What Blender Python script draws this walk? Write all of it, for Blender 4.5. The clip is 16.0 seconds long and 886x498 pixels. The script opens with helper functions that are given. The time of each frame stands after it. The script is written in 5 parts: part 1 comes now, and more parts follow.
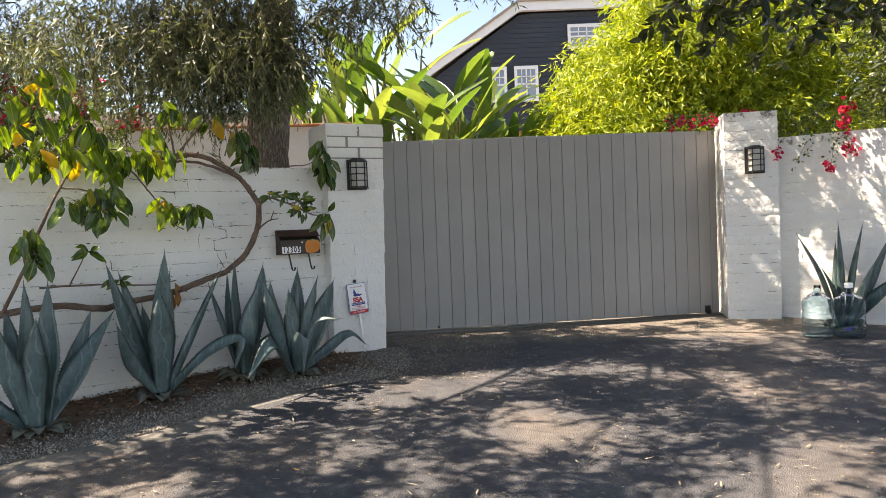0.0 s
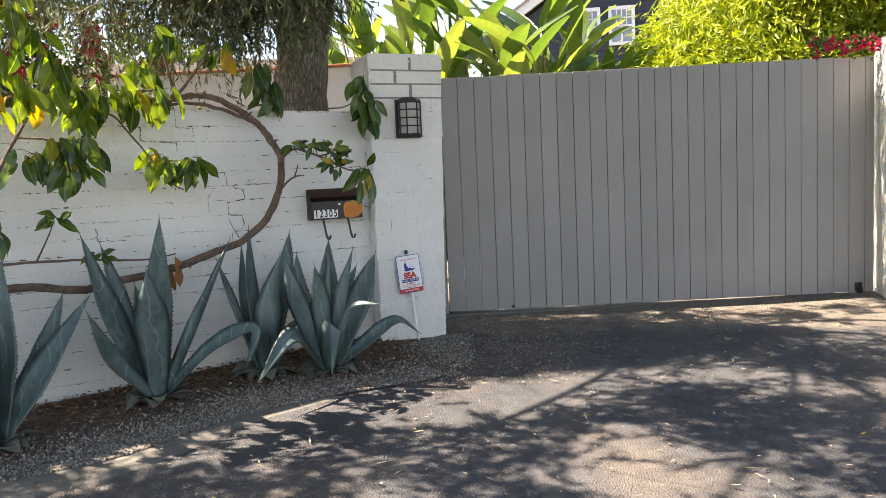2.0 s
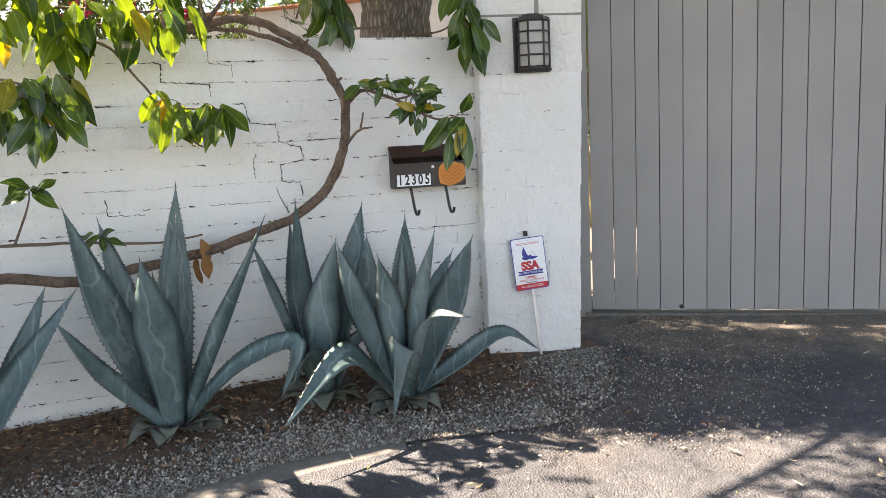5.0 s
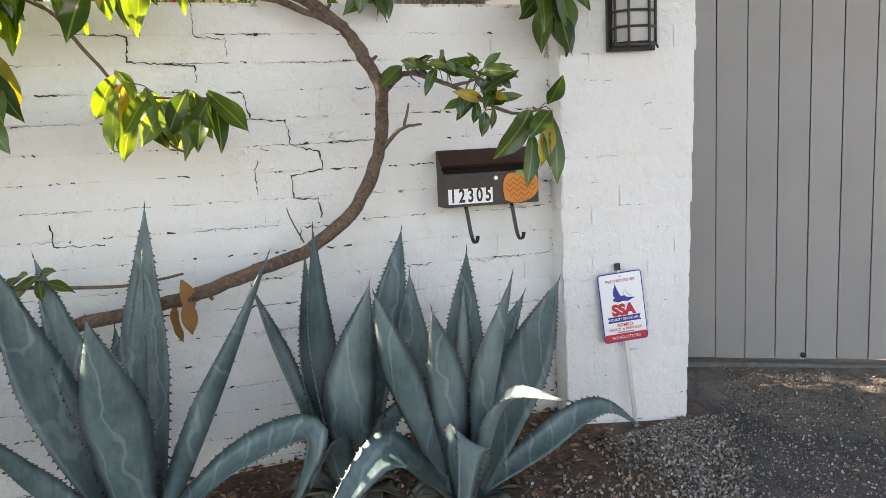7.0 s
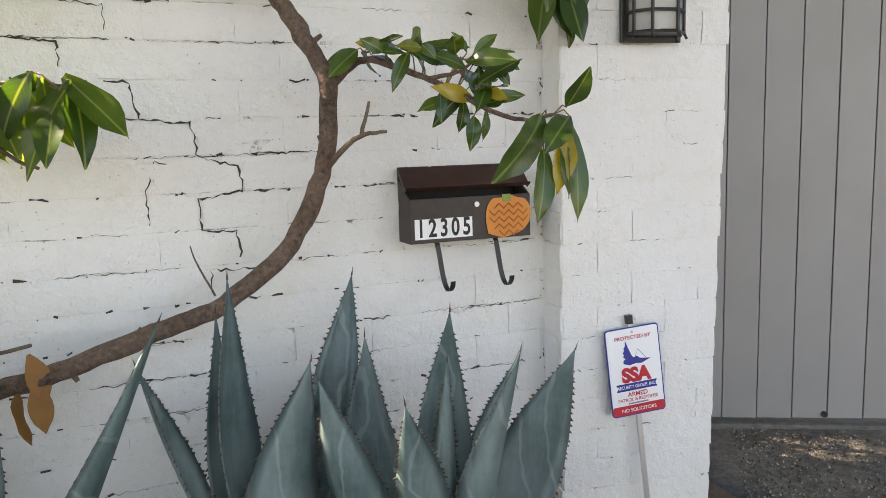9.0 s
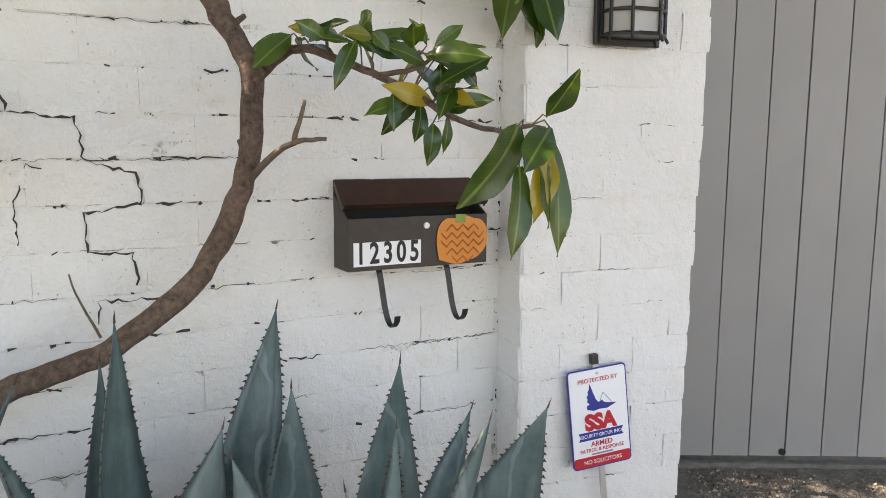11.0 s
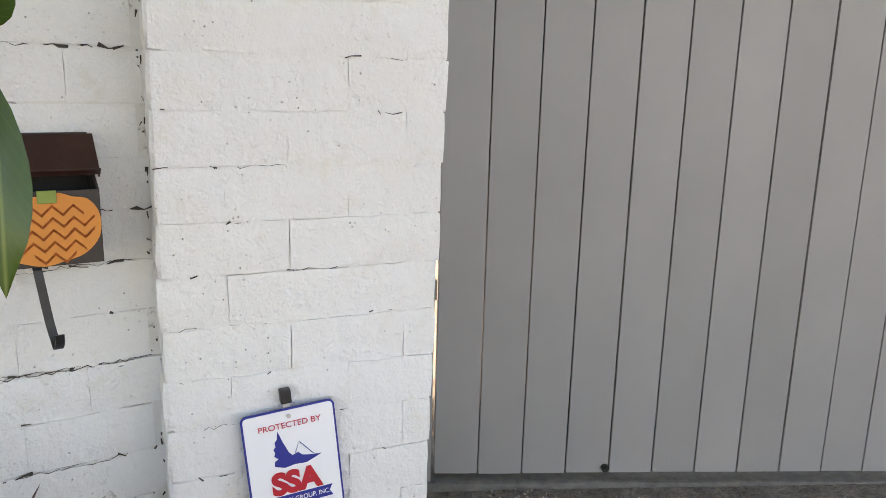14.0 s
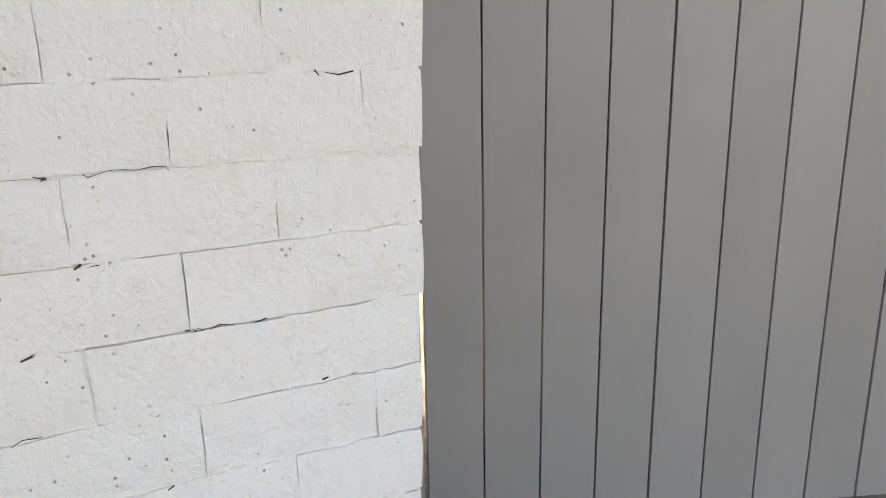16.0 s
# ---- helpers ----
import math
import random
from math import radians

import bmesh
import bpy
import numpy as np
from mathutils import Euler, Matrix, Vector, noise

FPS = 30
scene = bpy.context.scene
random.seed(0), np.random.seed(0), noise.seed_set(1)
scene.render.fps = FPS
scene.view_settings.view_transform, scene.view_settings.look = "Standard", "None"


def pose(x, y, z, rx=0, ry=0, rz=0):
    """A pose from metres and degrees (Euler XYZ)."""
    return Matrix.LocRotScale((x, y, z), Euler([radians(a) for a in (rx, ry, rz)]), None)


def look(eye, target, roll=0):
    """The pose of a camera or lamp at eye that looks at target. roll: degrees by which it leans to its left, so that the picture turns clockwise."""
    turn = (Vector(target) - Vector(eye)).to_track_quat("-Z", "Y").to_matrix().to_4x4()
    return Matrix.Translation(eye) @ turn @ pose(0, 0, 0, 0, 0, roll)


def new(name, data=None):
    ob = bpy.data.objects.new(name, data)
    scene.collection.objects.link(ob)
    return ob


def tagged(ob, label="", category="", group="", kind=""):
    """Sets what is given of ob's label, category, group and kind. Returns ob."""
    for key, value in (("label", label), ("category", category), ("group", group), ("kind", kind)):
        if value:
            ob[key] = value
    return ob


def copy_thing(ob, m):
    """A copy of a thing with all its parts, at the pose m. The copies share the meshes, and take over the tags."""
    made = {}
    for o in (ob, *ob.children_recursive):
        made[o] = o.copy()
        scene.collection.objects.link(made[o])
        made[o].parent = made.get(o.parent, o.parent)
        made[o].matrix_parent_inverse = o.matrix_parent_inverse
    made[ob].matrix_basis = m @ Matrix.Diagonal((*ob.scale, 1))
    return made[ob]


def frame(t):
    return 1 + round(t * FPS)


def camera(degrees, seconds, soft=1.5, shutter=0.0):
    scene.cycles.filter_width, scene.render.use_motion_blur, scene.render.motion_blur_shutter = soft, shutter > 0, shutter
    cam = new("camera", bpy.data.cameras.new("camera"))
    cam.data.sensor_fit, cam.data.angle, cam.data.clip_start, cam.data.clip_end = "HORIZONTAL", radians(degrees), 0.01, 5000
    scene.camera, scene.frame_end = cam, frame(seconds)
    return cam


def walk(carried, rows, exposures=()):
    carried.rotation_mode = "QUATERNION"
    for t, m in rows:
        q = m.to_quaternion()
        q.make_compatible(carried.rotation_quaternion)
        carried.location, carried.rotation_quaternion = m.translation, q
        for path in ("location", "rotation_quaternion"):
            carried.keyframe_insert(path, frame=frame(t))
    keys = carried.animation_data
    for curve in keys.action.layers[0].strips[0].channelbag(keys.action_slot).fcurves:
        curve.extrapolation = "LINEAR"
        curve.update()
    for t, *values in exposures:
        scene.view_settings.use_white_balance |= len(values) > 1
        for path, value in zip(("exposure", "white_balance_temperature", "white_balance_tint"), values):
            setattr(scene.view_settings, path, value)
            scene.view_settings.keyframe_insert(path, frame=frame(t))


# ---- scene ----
cam = camera(60.4, 16.0, soft=0.55)
METRES, EYE, TILT, LEAN, TURN = 7.0, 1.225, 0.0, 0.0, 0.0
ROWS = [
    (0.0, 0.0, 0.0, 0.0, -0.07, -1.82, 2.24),
    (0.5, 0.0098, 0.0517, -0.0012, 1.39, -2.81, 2.37),
    (1.0, 0.0174, 0.108, 0.0006, 3.09, -3.74, 2.5),
    (1.5, 0.0152, 0.1608, -0.0014, 4.87, -4.45, 2.57),
    (2.0, 0.0173, 0.2144, 0.0027, 6.62, -5.02, 2.51),
    (2.5, 0.0241, 0.2635, 0.0039, 8.57, -5.39, 2.48),
    (3.0, 0.0315, 0.3005, 0.0055, 10.94, -5.95, 2.47),
    (3.5, 0.0367, 0.342, 0.0067, 13.74, -6.71, 2.54),
    (4.0, 0.0414, 0.3783, 0.0053, 16.6, -7.51, 2.61),
    (6.5, -0.0325, 0.5539, 0.005, 21.52, -8.42, 2.8),
    (7.0, -0.0569, 0.5809, 0.0069, 20.79, -8.12, 2.69),
    (7.5, -0.0817, 0.604, 0.0101, 19.74, -7.84, 2.6),
    (8.0, -0.0945, 0.6262, 0.0087, 18.57, -7.78, 2.5),
    (8.5, -0.1033, 0.657, 0.0094, 17.13, -7.82, 2.24),
    (9.0, -0.1114, 0.6781, 0.0098, 15.23, -7.72, 1.66),
    (11.5, -0.1336, 0.7446, 0.0153, 9.16, -7.73, -0.44),
    (12.0, -0.1105, 0.7712, 0.0181, 10.92, -8.17, -1.16),
    (12.5, -0.0888, 0.7918, 0.0202, 10.58, -8.6, -1.99),
    (13.0, -0.0742, 0.8074, 0.017, 7.6, -9.92, -2.31),
    (13.5, -0.0667, 0.8183, 0.0166, 5.42, -11.35, -2.05),
    (14.0, -0.0604, 0.8326, 0.017, 5.26, -12.54, -1.46),
    (14.5, -0.0576, 0.8485, 0.017, 6.12, -13.27, -0.8),
    (15.0, -0.0566, 0.8696, 0.0155, 6.55, -13.99, -0.11),
    (15.5, -0.0664, 0.8915, 0.013, 5.05, -14.97, 0.46),
    (16.0, -0.0679, 0.9104, 0.0133, 3.16, -15.61, 1.16),
]
EXPOSURES = [(0.0, 2.0, 7700, 17), (2.5, 2.38, 7600, 17), (4.0, 2.63, 7600, 18), (7.0, 2.98, 7950, 20), (9.0, 2.91, 8150, 20), (12.5, 3.0, 8250, 21), (16.0, 2.94, 8250, 20)]
walk(cam, [(t, pose(0, 0, EYE, TILT, LEAN, TURN) @ pose(METRES * x, METRES * y, METRES * z, 90 + pitch, roll, yaw)) for t, x, y, z, yaw, pitch, roll in ROWS], EXPOSURES)

# ---- light ----
SUN_FROM = Vector((-math.cos(radians(52)), 0.0, math.sin(radians(52))))
world = bpy.data.worlds.new("sky")
scene.world = world
world.use_nodes = True
wn = world.node_tree.nodes
sky = wn.new("ShaderNodeTexSky")
sky.sky_type = "NISHITA"
sky.sun_disc = False
sky.sun_elevation = math.asin(SUN_FROM.z)
sky.sun_rotation = math.atan2(SUN_FROM.x, SUN_FROM.y)
sky.dust_density = 0.6
world.node_tree.links.new(sky.outputs[0], wn["Background"].inputs[0])
wn["Background"].inputs[1].default_value = 0.078
sun = new("sun", bpy.data.lights.new("sun", "SUN"))
sun.data.energy = 5.0
sun.data.angle = radians(0.53)
sun.data.color = (1.0, 0.93, 0.82)
sun.matrix_world = look((0, 0, 20), Vector((0, 0, 20)) - SUN_FROM)


# ---- materials ----
def mat(name, colour, rough=0.6, metal=0.0):
    m = bpy.data.materials.new(name)
    m.use_nodes = True
    b = m.node_tree.nodes["Principled BSDF"]
    b.inputs["Base Color"].default_value = (*colour, 1)
    b.inputs["Roughness"].default_value = rough
    b.inputs["Metallic"].default_value = metal
    return m


def node(m, kind, **sockets):
    n = m.node_tree.nodes.new(kind)
    for key, value in sockets.items():
        n.inputs[key].default_value = value
    return n


def link(m, a, b):
    m.node_tree.links.new(a, b)


def bsdf(m):
    return m.node_tree.nodes["Principled BSDF"]


def coords(m, which="Object", scale=(1, 1, 1)):
    tc = node(m, "ShaderNodeTexCoord")
    mp = node(m, "ShaderNodeMapping", Scale=scale)
    link(m, tc.outputs[which], mp.inputs["Vector"])
    return mp.outputs[0]


def worldspace(m, scale=(1, 1, 1)):
    g = node(m, "ShaderNodeNewGeometry")
    mp = node(m, "ShaderNodeMapping", Scale=scale)
    link(m, g.outputs["Position"], mp.inputs["Vector"])
    return mp.outputs[0]


def noise_tex(m, vec, scale, detail=4.0, rough=0.55):
    n = node(m, "ShaderNodeTexNoise", Scale=scale, Detail=detail, Roughness=rough)
    link(m, vec, n.inputs["Vector"])
    return n.outputs["Fac"]


def voronoi(m, vec, scale, feature="F1"):
    n = node(m, "ShaderNodeTexVoronoi", Scale=scale)
    n.feature = feature
    link(m, vec, n.inputs["Vector"])
    return n.outputs["Distance"]


def ramp(m, fac, stops):
    n = node(m, "ShaderNodeValToRGB")
    e = n.color_ramp.elements
    while len(e) < len(stops):
        e.new(0.5)
    for el, (p, c) in zip(e, stops):
        el.position = p
        el.color = (*c, 1) if len(c) == 3 else c
    link(m, fac, n.inputs[0])
    return n.outputs[0]


def grey(v):
    return (v, v, v)


def mixc(m, fac, a, b, blend="MIX"):
    n = node(m, "ShaderNodeMix")
    n.data_type = "RGBA"
    n.blend_type = blend
    for sock, v in ((0, fac), (6, a), (7, b)):
        if isinstance(v, (int, float)):
            n.inputs[sock].default_value = v
        elif isinstance(v, tuple):
            n.inputs[sock].default_value = (*v, 1)
        else:
            link(m, v, n.inputs[sock])
    return n.outputs[2]


def maths(m, op, a, b=0.0):
    n = node(m, "ShaderNodeMath")
    n.operation = op
    for i, v in enumerate((a, b)):
        if isinstance(v, (int, float)):
            n.inputs[i].default_value = v
        else:
            link(m, v, n.inputs[i])
    return n.outputs[0]


def bump(m, height, strength=0.4, distance=0.01):
    n = node(m, "ShaderNodeBump", Strength=strength, Distance=distance)
    link(m, height, n.inputs["Height"])
    link(m, n.outputs[0], bsdf(m).inputs["Normal"])


def base(m, colour):
    link(m, colour, bsdf(m).inputs["Base Color"])


def object_random(m):
    return node(m, "ShaderNodeObjectInfo").outputs["Random"]


def island_random(m):
    return node(m, "ShaderNodeNewGeometry").outputs["Random Per Island"]


def make_paint_brick(name, pit=1.0):
    m = mat(name, (0.8, 0.79, 0.74), 0.62)
    v = worldspace(m)
    fine = noise_tex(m, v, 90, 6, 0.65)
    mid = noise_tex(m, v, 14, 5, 0.6)
    big = noise_tex(m, v, 2.2, 4, 0.6)
    c = ramp(m, big, [(0.3, (0.82, 0.808, 0.765)), (0.7, (0.86, 0.855, 0.835))])
    warm = ramp(m, mid, [(0.58, grey(0)), (0.8, grey(1))])
    c = mixc(m, maths(m, "MULTIPLY", warm, 0.5), c, (0.72, 0.66, 0.54))
    grime = maths(m, "MULTIPLY", ramp(m, noise_tex(m, v, 60, 6, 0.75), [(0.6, grey(0)), (0.7, grey(1))]), ramp(m, noise_tex(m, v, 4.5, 4, 0.6), [(0.5, grey(0)), (0.64, grey(1))]))
    c = mixc(m, maths(m, "MULTIPLY", grime, 0.55), c, (0.36, 0.3, 0.22))
    # small pits and specks where the paint never reached
    pits = voronoi(m, v, 52)
    gate_n = ramp(m, noise_tex(m, v, 9, 3, 0.6), [(0.5, grey(0)), (0.6, grey(1))])
    spots = maths(m, "MULTIPLY", ramp(m, pits, [(0.05, grey(1)), (0.12, grey(0))]), gate_n)
    c = mixc(m, maths(m, "MULTIPLY", spots, 0.7 * pit), c, (0.1, 0.085, 0.065))
    base(m, c)
    h = maths(m, "ADD", maths(m, "MULTIPLY", fine, 0.3), maths(m, "ADD", maths(m, "MULTIPLY", mid, 1.5), maths(m, "ADD", maths(m, "MULTIPLY", noise_tex(m, v, 42, 4, 0.55), 0.55), maths(m, "MULTIPLY", noise_tex(m, v, 190, 3, 0.6), 0.25))))
    h = maths(m, "SUBTRACT", h, maths(m, "MULTIPLY", spots, 0.7))
    bump(m, h, 0.75, 0.016)
    return m


def make_mortar():
    m = mat("painted_mortar", (0.76, 0.74, 0.69), 0.75)
    v = worldspace(m)
    n = noise_tex(m, v, 22, 6, 0.7)
    dark = ramp(m, noise_tex(m, v, 9, 6, 0.75), [(0.54, grey(0)), (0.64, grey(1))])
    c = mixc(m, maths(m, "MULTIPLY", dark, 0.85), (0.79, 0.775, 0.73), (0.1, 0.085, 0.07))
    base(m, c)
    bump(m, n, 0.7, 0.012)
    return m


def make_gate_paint():
    m = mat("grey_paint", (0.19, 0.185, 0.18), 0.42)
    v = worldspace(m, (1, 1, 0.06))
    grain = noise_tex(m, v, 60, 5, 0.6)
    w = worldspace(m)
    soil = noise_tex(m, w, 1.6, 4, 0.6)
    c = ramp(m, soil, [(0.3, (0.275, 0.267, 0.257)), (0.7, (0.32, 0.31, 0.298))])
    r = maths(m, "ADD", maths(m, "MULTIPLY", object_random(m), 0.12), 0.94)
    c = mixc(m, 1.0, c, r, "MULTIPLY")
    marks = maths(m, "MULTIPLY", ramp(m, voronoi(m, w, 9), [(0.02, grey(1)), (0.035, grey(0))]), 0.7)
    c = mixc(m, marks, c, (0.38, 0.36, 0.33))
    base(m, c)
    bump(m, grain, 0.12, 0.004)
    return m


def make_asphalt():
    m = mat("asphalt", (0.06, 0.06, 0.062), 0.85)
    v = worldspace(m)
    stones = voronoi(m, v, 95)
    tone = noise_tex(m, v, 1.3, 5, 0.62)
    fine = noise_tex(m, v, 160, 3, 0.6)
    c = ramp(m, tone, [(0.3, (0.051, 0.053, 0.06)), (0.72, (0.09, 0.091, 0.097))])
    sp = ramp(m, maths(m, "ADD", stones, maths(m, "MULTIPLY", noise_tex(m, v, 30, 4, 0.7), 0.5)), [(0.3, grey(1)), (0.5, grey(0))])
    c = mixc(m, maths(m, "MULTIPLY", sp, 0.75), c, (0.34, 0.325, 0.305))
    # sandy soil spread over the edge by the gate and in the drive
    sep = node(m, "ShaderNodeSeparateXYZ")
    link(m, v, sep.inputs[0])
    near = maths(m, "SUBTRACT", maths(m, "ADD", sep.outputs[1], maths(m, "MULTIPLY", noise_tex(m, v, 2.1, 6, 0.65), 1.5)), 8.1)
    dirt = ramp(m, near, [(0.0, grey(0)), (0.35, grey(1))])
    dc = ramp(m, noise_tex(m, v, 35, 5, 0.7), [(0.3, (0.12, 0.1, 0.08)), (0.75, (0.32, 0.28, 0.22))])
    c = mixc(m, maths(m, "MULTIPLY", dirt, 0.75), c, dc)
    sand = ramp(m, noise_tex(m, v, 0.55, 3, 0.5), [(0.5, grey(0)), (0.66, grey(1))])
    c = mixc(m, maths(m, "MULTIPLY", sand, 0.4), c, (0.27, 0.215, 0.17))
    c = mixc(m, 0.55, c, ramp(m, noise_tex(m, v, 11, 6, 0.75), [(0.36, grey(0.45)), (0.62, grey(1.25))]), "MULTIPLY")
    # hairline cracks
    warp = node(m, "ShaderNodeTexNoise", Scale=3.0, Detail=4.0)
    link(m, v, warp.inputs["Vector"])
    moved = mixc(m, 0.12, v, warp.outputs["Color"], "ADD")
    cr = voronoi(m, moved, 0.55, "DISTANCE_TO_EDGE")
    crack = ramp(m, cr, [(0.002, grey(1)), (0.007, grey(0))])
    c = mixc(m, maths(m, "MULTIPLY", crack, 0.35), c, (0.025, 0.024, 0.024))
    base(m, c)
    h = maths(m, "SUBTRACT", maths(m, "ADD", maths(m, "MULTIPLY", stones, -1.2), maths(m, "MULTIPLY", fine, 1.2)), maths(m, "MULTIPLY", crack, 0.5))
    bump(m, h, 0.95, 0.008)
    return m


def make_rough(name, c1, c2, scale, rough=0.85, bump_s=0.5, dist=0.01, vec=(1, 1, 1)):
    m = mat(name, c1, rough)
    v = worldspace(m, vec)
    a = noise_tex(m, v, scale, 6, 0.65)
    b = noise_tex(m, v, scale * 0.12, 4, 0.6)
    c = ramp(m, maths(m, "ADD", maths(m, "MULTIPLY", a, 0.6), maths(m, "MULTIPLY", b, 0.4)), [(0.34, c1), (0.66, c2)])
    base(m, c)
    bump(m, a, bump_s, dist)
    return m


def make_leaf(name, c1, c2, rough=0.45, trans=0.35, per_object=False, third=None, glow=(1.5, 1.45, 0.6), rib=0.0):
    m = mat(name, c1, rough)
    r = object_random(m) if per_object else island_random(m)
    stops = [(0.1, c1), (0.9, c2)] if third is None else [(0.05, c1), (0.7, c2), (0.93, c2), (0.97, third)]
    c = ramp(m, r, stops)
    n = noise_tex(m, coords(m), 14, 4, 0.6)
    c = mixc(m, 0.35, c, ramp(m, n, [(0.3, grey(0.35)), (0.7, grey(1.0))]), "MULTIPLY")
    if rib:
        sep = node(m, "ShaderNodeSeparateXYZ")
        link(m, coords(m), sep.inputs[0])
        off = maths(m, "ABSOLUTE", sep.outputs[1])
        vein = maths(m, "ABSOLUTE", maths(m, "SINE", maths(m, "ADD", maths(m, "MULTIPLY", sep.outputs[0], 210), maths(m, "MULTIPLY", off, -230))))
        c = mixc(m, maths(m, "MULTIPLY", ramp(m, vein, [(0.02, grey(1)), (0.14, grey(0))]), 0.1), c, (0.25, 0.33, 0.07))
        c = mixc(m, maths(m, "MULTIPLY", ramp(m, off, [(0.0007, grey(1)), (0.0022, grey(0))]), rib), c, (0.36, 0.42, 0.12))
    base(m, c)
    t = node(m, "ShaderNodeBsdfTranslucent")
    bright = mixc(m, 1.0, c, glow, "MULTIPLY")
    link(m, bright, t.inputs[0])
    mx = node(m, "ShaderNodeMixShader", Fac=trans)
    link(m, bsdf(m).outputs[0], mx.inputs[1])
    link(m, t.outputs[0], mx.inputs[2])
    link(m, mx.outputs[0], m.node_tree.nodes["Material Output"].inputs[0])
    return m


def make_agave():
    m = mat("agave_skin", (0.1, 0.16, 0.15), 0.4)
    v = worldspace(m)
    n = noise_tex(m, v, 6, 5, 0.6)
    s = noise_tex(m, coords(m, "Object", (60, 60, 4)), 1.0, 4, 0.6)
    c = ramp(m, n, [(0.3, (0.062, 0.11, 0.108)), (0.7, (0.13, 0.196, 0.195))])
    c = mixc(m, 0.5, c, ramp(m, s, [(0.35, grey(0.5)), (0.7, grey(1.2))]), "MULTIPLY")
    c = mixc(m, 0.5, c, ramp(m, noise_tex(m, v, 38, 5, 0.7), [(0.3, grey(0.6)), (0.7, grey(1.2))]), "MULTIPLY")
    pale = ramp(m, noise_tex(m, v, 2.3, 3, 0.5), [(0.52, grey(0)), (0.72, grey(1))])
    c = mixc(m, maths(m, "MULTIPLY", pale, 0.35), c, (0.32, 0.39, 0.4))
    print_n = node(m, "ShaderNodeTexWave", Scale=3.6, Distortion=7.0, Detail=3.0)
    link(m, v, print_n.inputs["Vector"])
    marks = ramp(m, print_n.outputs["Fac"], [(0.955, grey(0)), (0.985, grey(1))])
    c = mixc(m, maths(m, "MULTIPLY", marks, 0.3), c, (0.3, 0.37, 0.37))
    base(m, c)
    bump(m, s, 0.2, 0.006)
    return m


def make_bark(name, c1, c2):
    m = mat(name, c1, 0.9)
    v = worldspace(m, (1, 1, 0.2))
    ed = voronoi(m, v, 44, "DISTANCE_TO_EDGE")
    n = noise_tex(m, v, 40, 6, 0.7)
    f = maths(m, "ADD", maths(m, "MULTIPLY", ed, 1.4), maths(m, "MULTIPLY", n, 0.5))
    base(m, ramp(m, f, [(0.2, c1), (0.75, c2)]))
    bump(m, f, 0.9, 0.03)
    return m


PAINT = make_paint_brick("white_painted_brick")
MORTAR = make_mortar()
GATE_PAINT = make_gate_paint()
ASPHALT = make_asphalt()
CONCRETE = make_rough("worn_concrete", (0.09, 0.085, 0.078), (0.19, 0.18, 0.16), 30, 0.9, 0.7, 0.01)
SOIL = make_rough("dark_mulch_soil", (0.065, 0.046, 0.034), (0.18, 0.125, 0.085), 30, 0.95, 0.9, 0.03)
PEBBLE = mat("pebble", (0.3, 0.28, 0.25), 0.8)
base(PEBBLE, ramp(PEBBLE, island_random(PEBBLE), [(0.0, (0.05, 0.042, 0.035)), (0.5, (0.15, 0.13, 0.108)), (0.85, (0.3, 0.27, 0.23)), (1.0, (0.5, 0.47, 0.42))]))
CHIP = mat("mulch_chip", (0.15, 0.09, 0.055), 0.85)
base(CHIP, ramp(CHIP, island_random(CHIP), [(0.0, (0.06, 0.032, 0.02)), (0.6, (0.2, 0.095, 0.05)), (0.9, (0.34, 0.2, 0.11)), (1.0, (0.5, 0.38, 0.25))]))
BARK = make_bark("olive_bark", (0.085, 0.068, 0.054), (0.34, 0.285, 0.235))
STEM_BARK = make_rough("stem_bark", (0.06, 0.038, 0.028), (0.3, 0.205, 0.15), 75, 0.9, 1.0, 0.02)
TWIG = make_rough("twig", (0.09, 0.06, 0.04), (0.2, 0.15, 0.11), 60)
OLIVE_LEAF = make_leaf("olive_leaf", (0.06, 0.085, 0.045), (0.25, 0.28, 0.17), 0.5, 0.25)
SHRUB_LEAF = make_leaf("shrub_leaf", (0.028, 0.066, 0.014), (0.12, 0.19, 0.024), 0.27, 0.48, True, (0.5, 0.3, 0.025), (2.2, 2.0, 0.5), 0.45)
# darker copy of the shrub leaf, with shade put into its colour
DEEP_LEAF = make_leaf("shaded_shrub_leaf", (0.022, 0.055, 0.012), (0.07, 0.125, 0.02), 0.25, 0.2, True, (0.42, 0.3, 0.03), (1.9, 1.8, 0.5), 0.35)
BANANA_LEAF = make_leaf("banana_leaf", (0.09, 0.17, 0.04), (0.24, 0.31, 0.09), 0.28, 0.42, True)
BAMBOO_LEAF = make_leaf("bamboo_leaf", (0.18, 0.27, 0.02), (0.46, 0.5, 0.045), 0.5, 0.4)
DARK_LEAF = make_leaf("dark_leaf", (0.02, 0.035, 0.012), (0.07, 0.09, 0.025), 0.35, 0.25)
HEDGE_LEAF = make_leaf("hedge_leaf", (0.04, 0.075, 0.02), (0.13, 0.18, 0.04), 0.5, 0.35)
PETAL = make_leaf("petal", (0.5, 0.012, 0.06), (0.62, 0.03, 0.16), 0.6, 0.45)
DRY_LEAF = make_leaf("dry_leaf", (0.3, 0.13, 0.04), (0.45, 0.26, 0.1), 0.7, 0.2)
AGAVE = make_agave()
WITHERED = make_rough("withered_agave", (0.07, 0.09, 0.075), (0.2, 0.2, 0.155), 22, 0.8, 0.5, 0.01)
SPINE = mat("agave_spine", (0.08, 0.05, 0.035), 0.5)
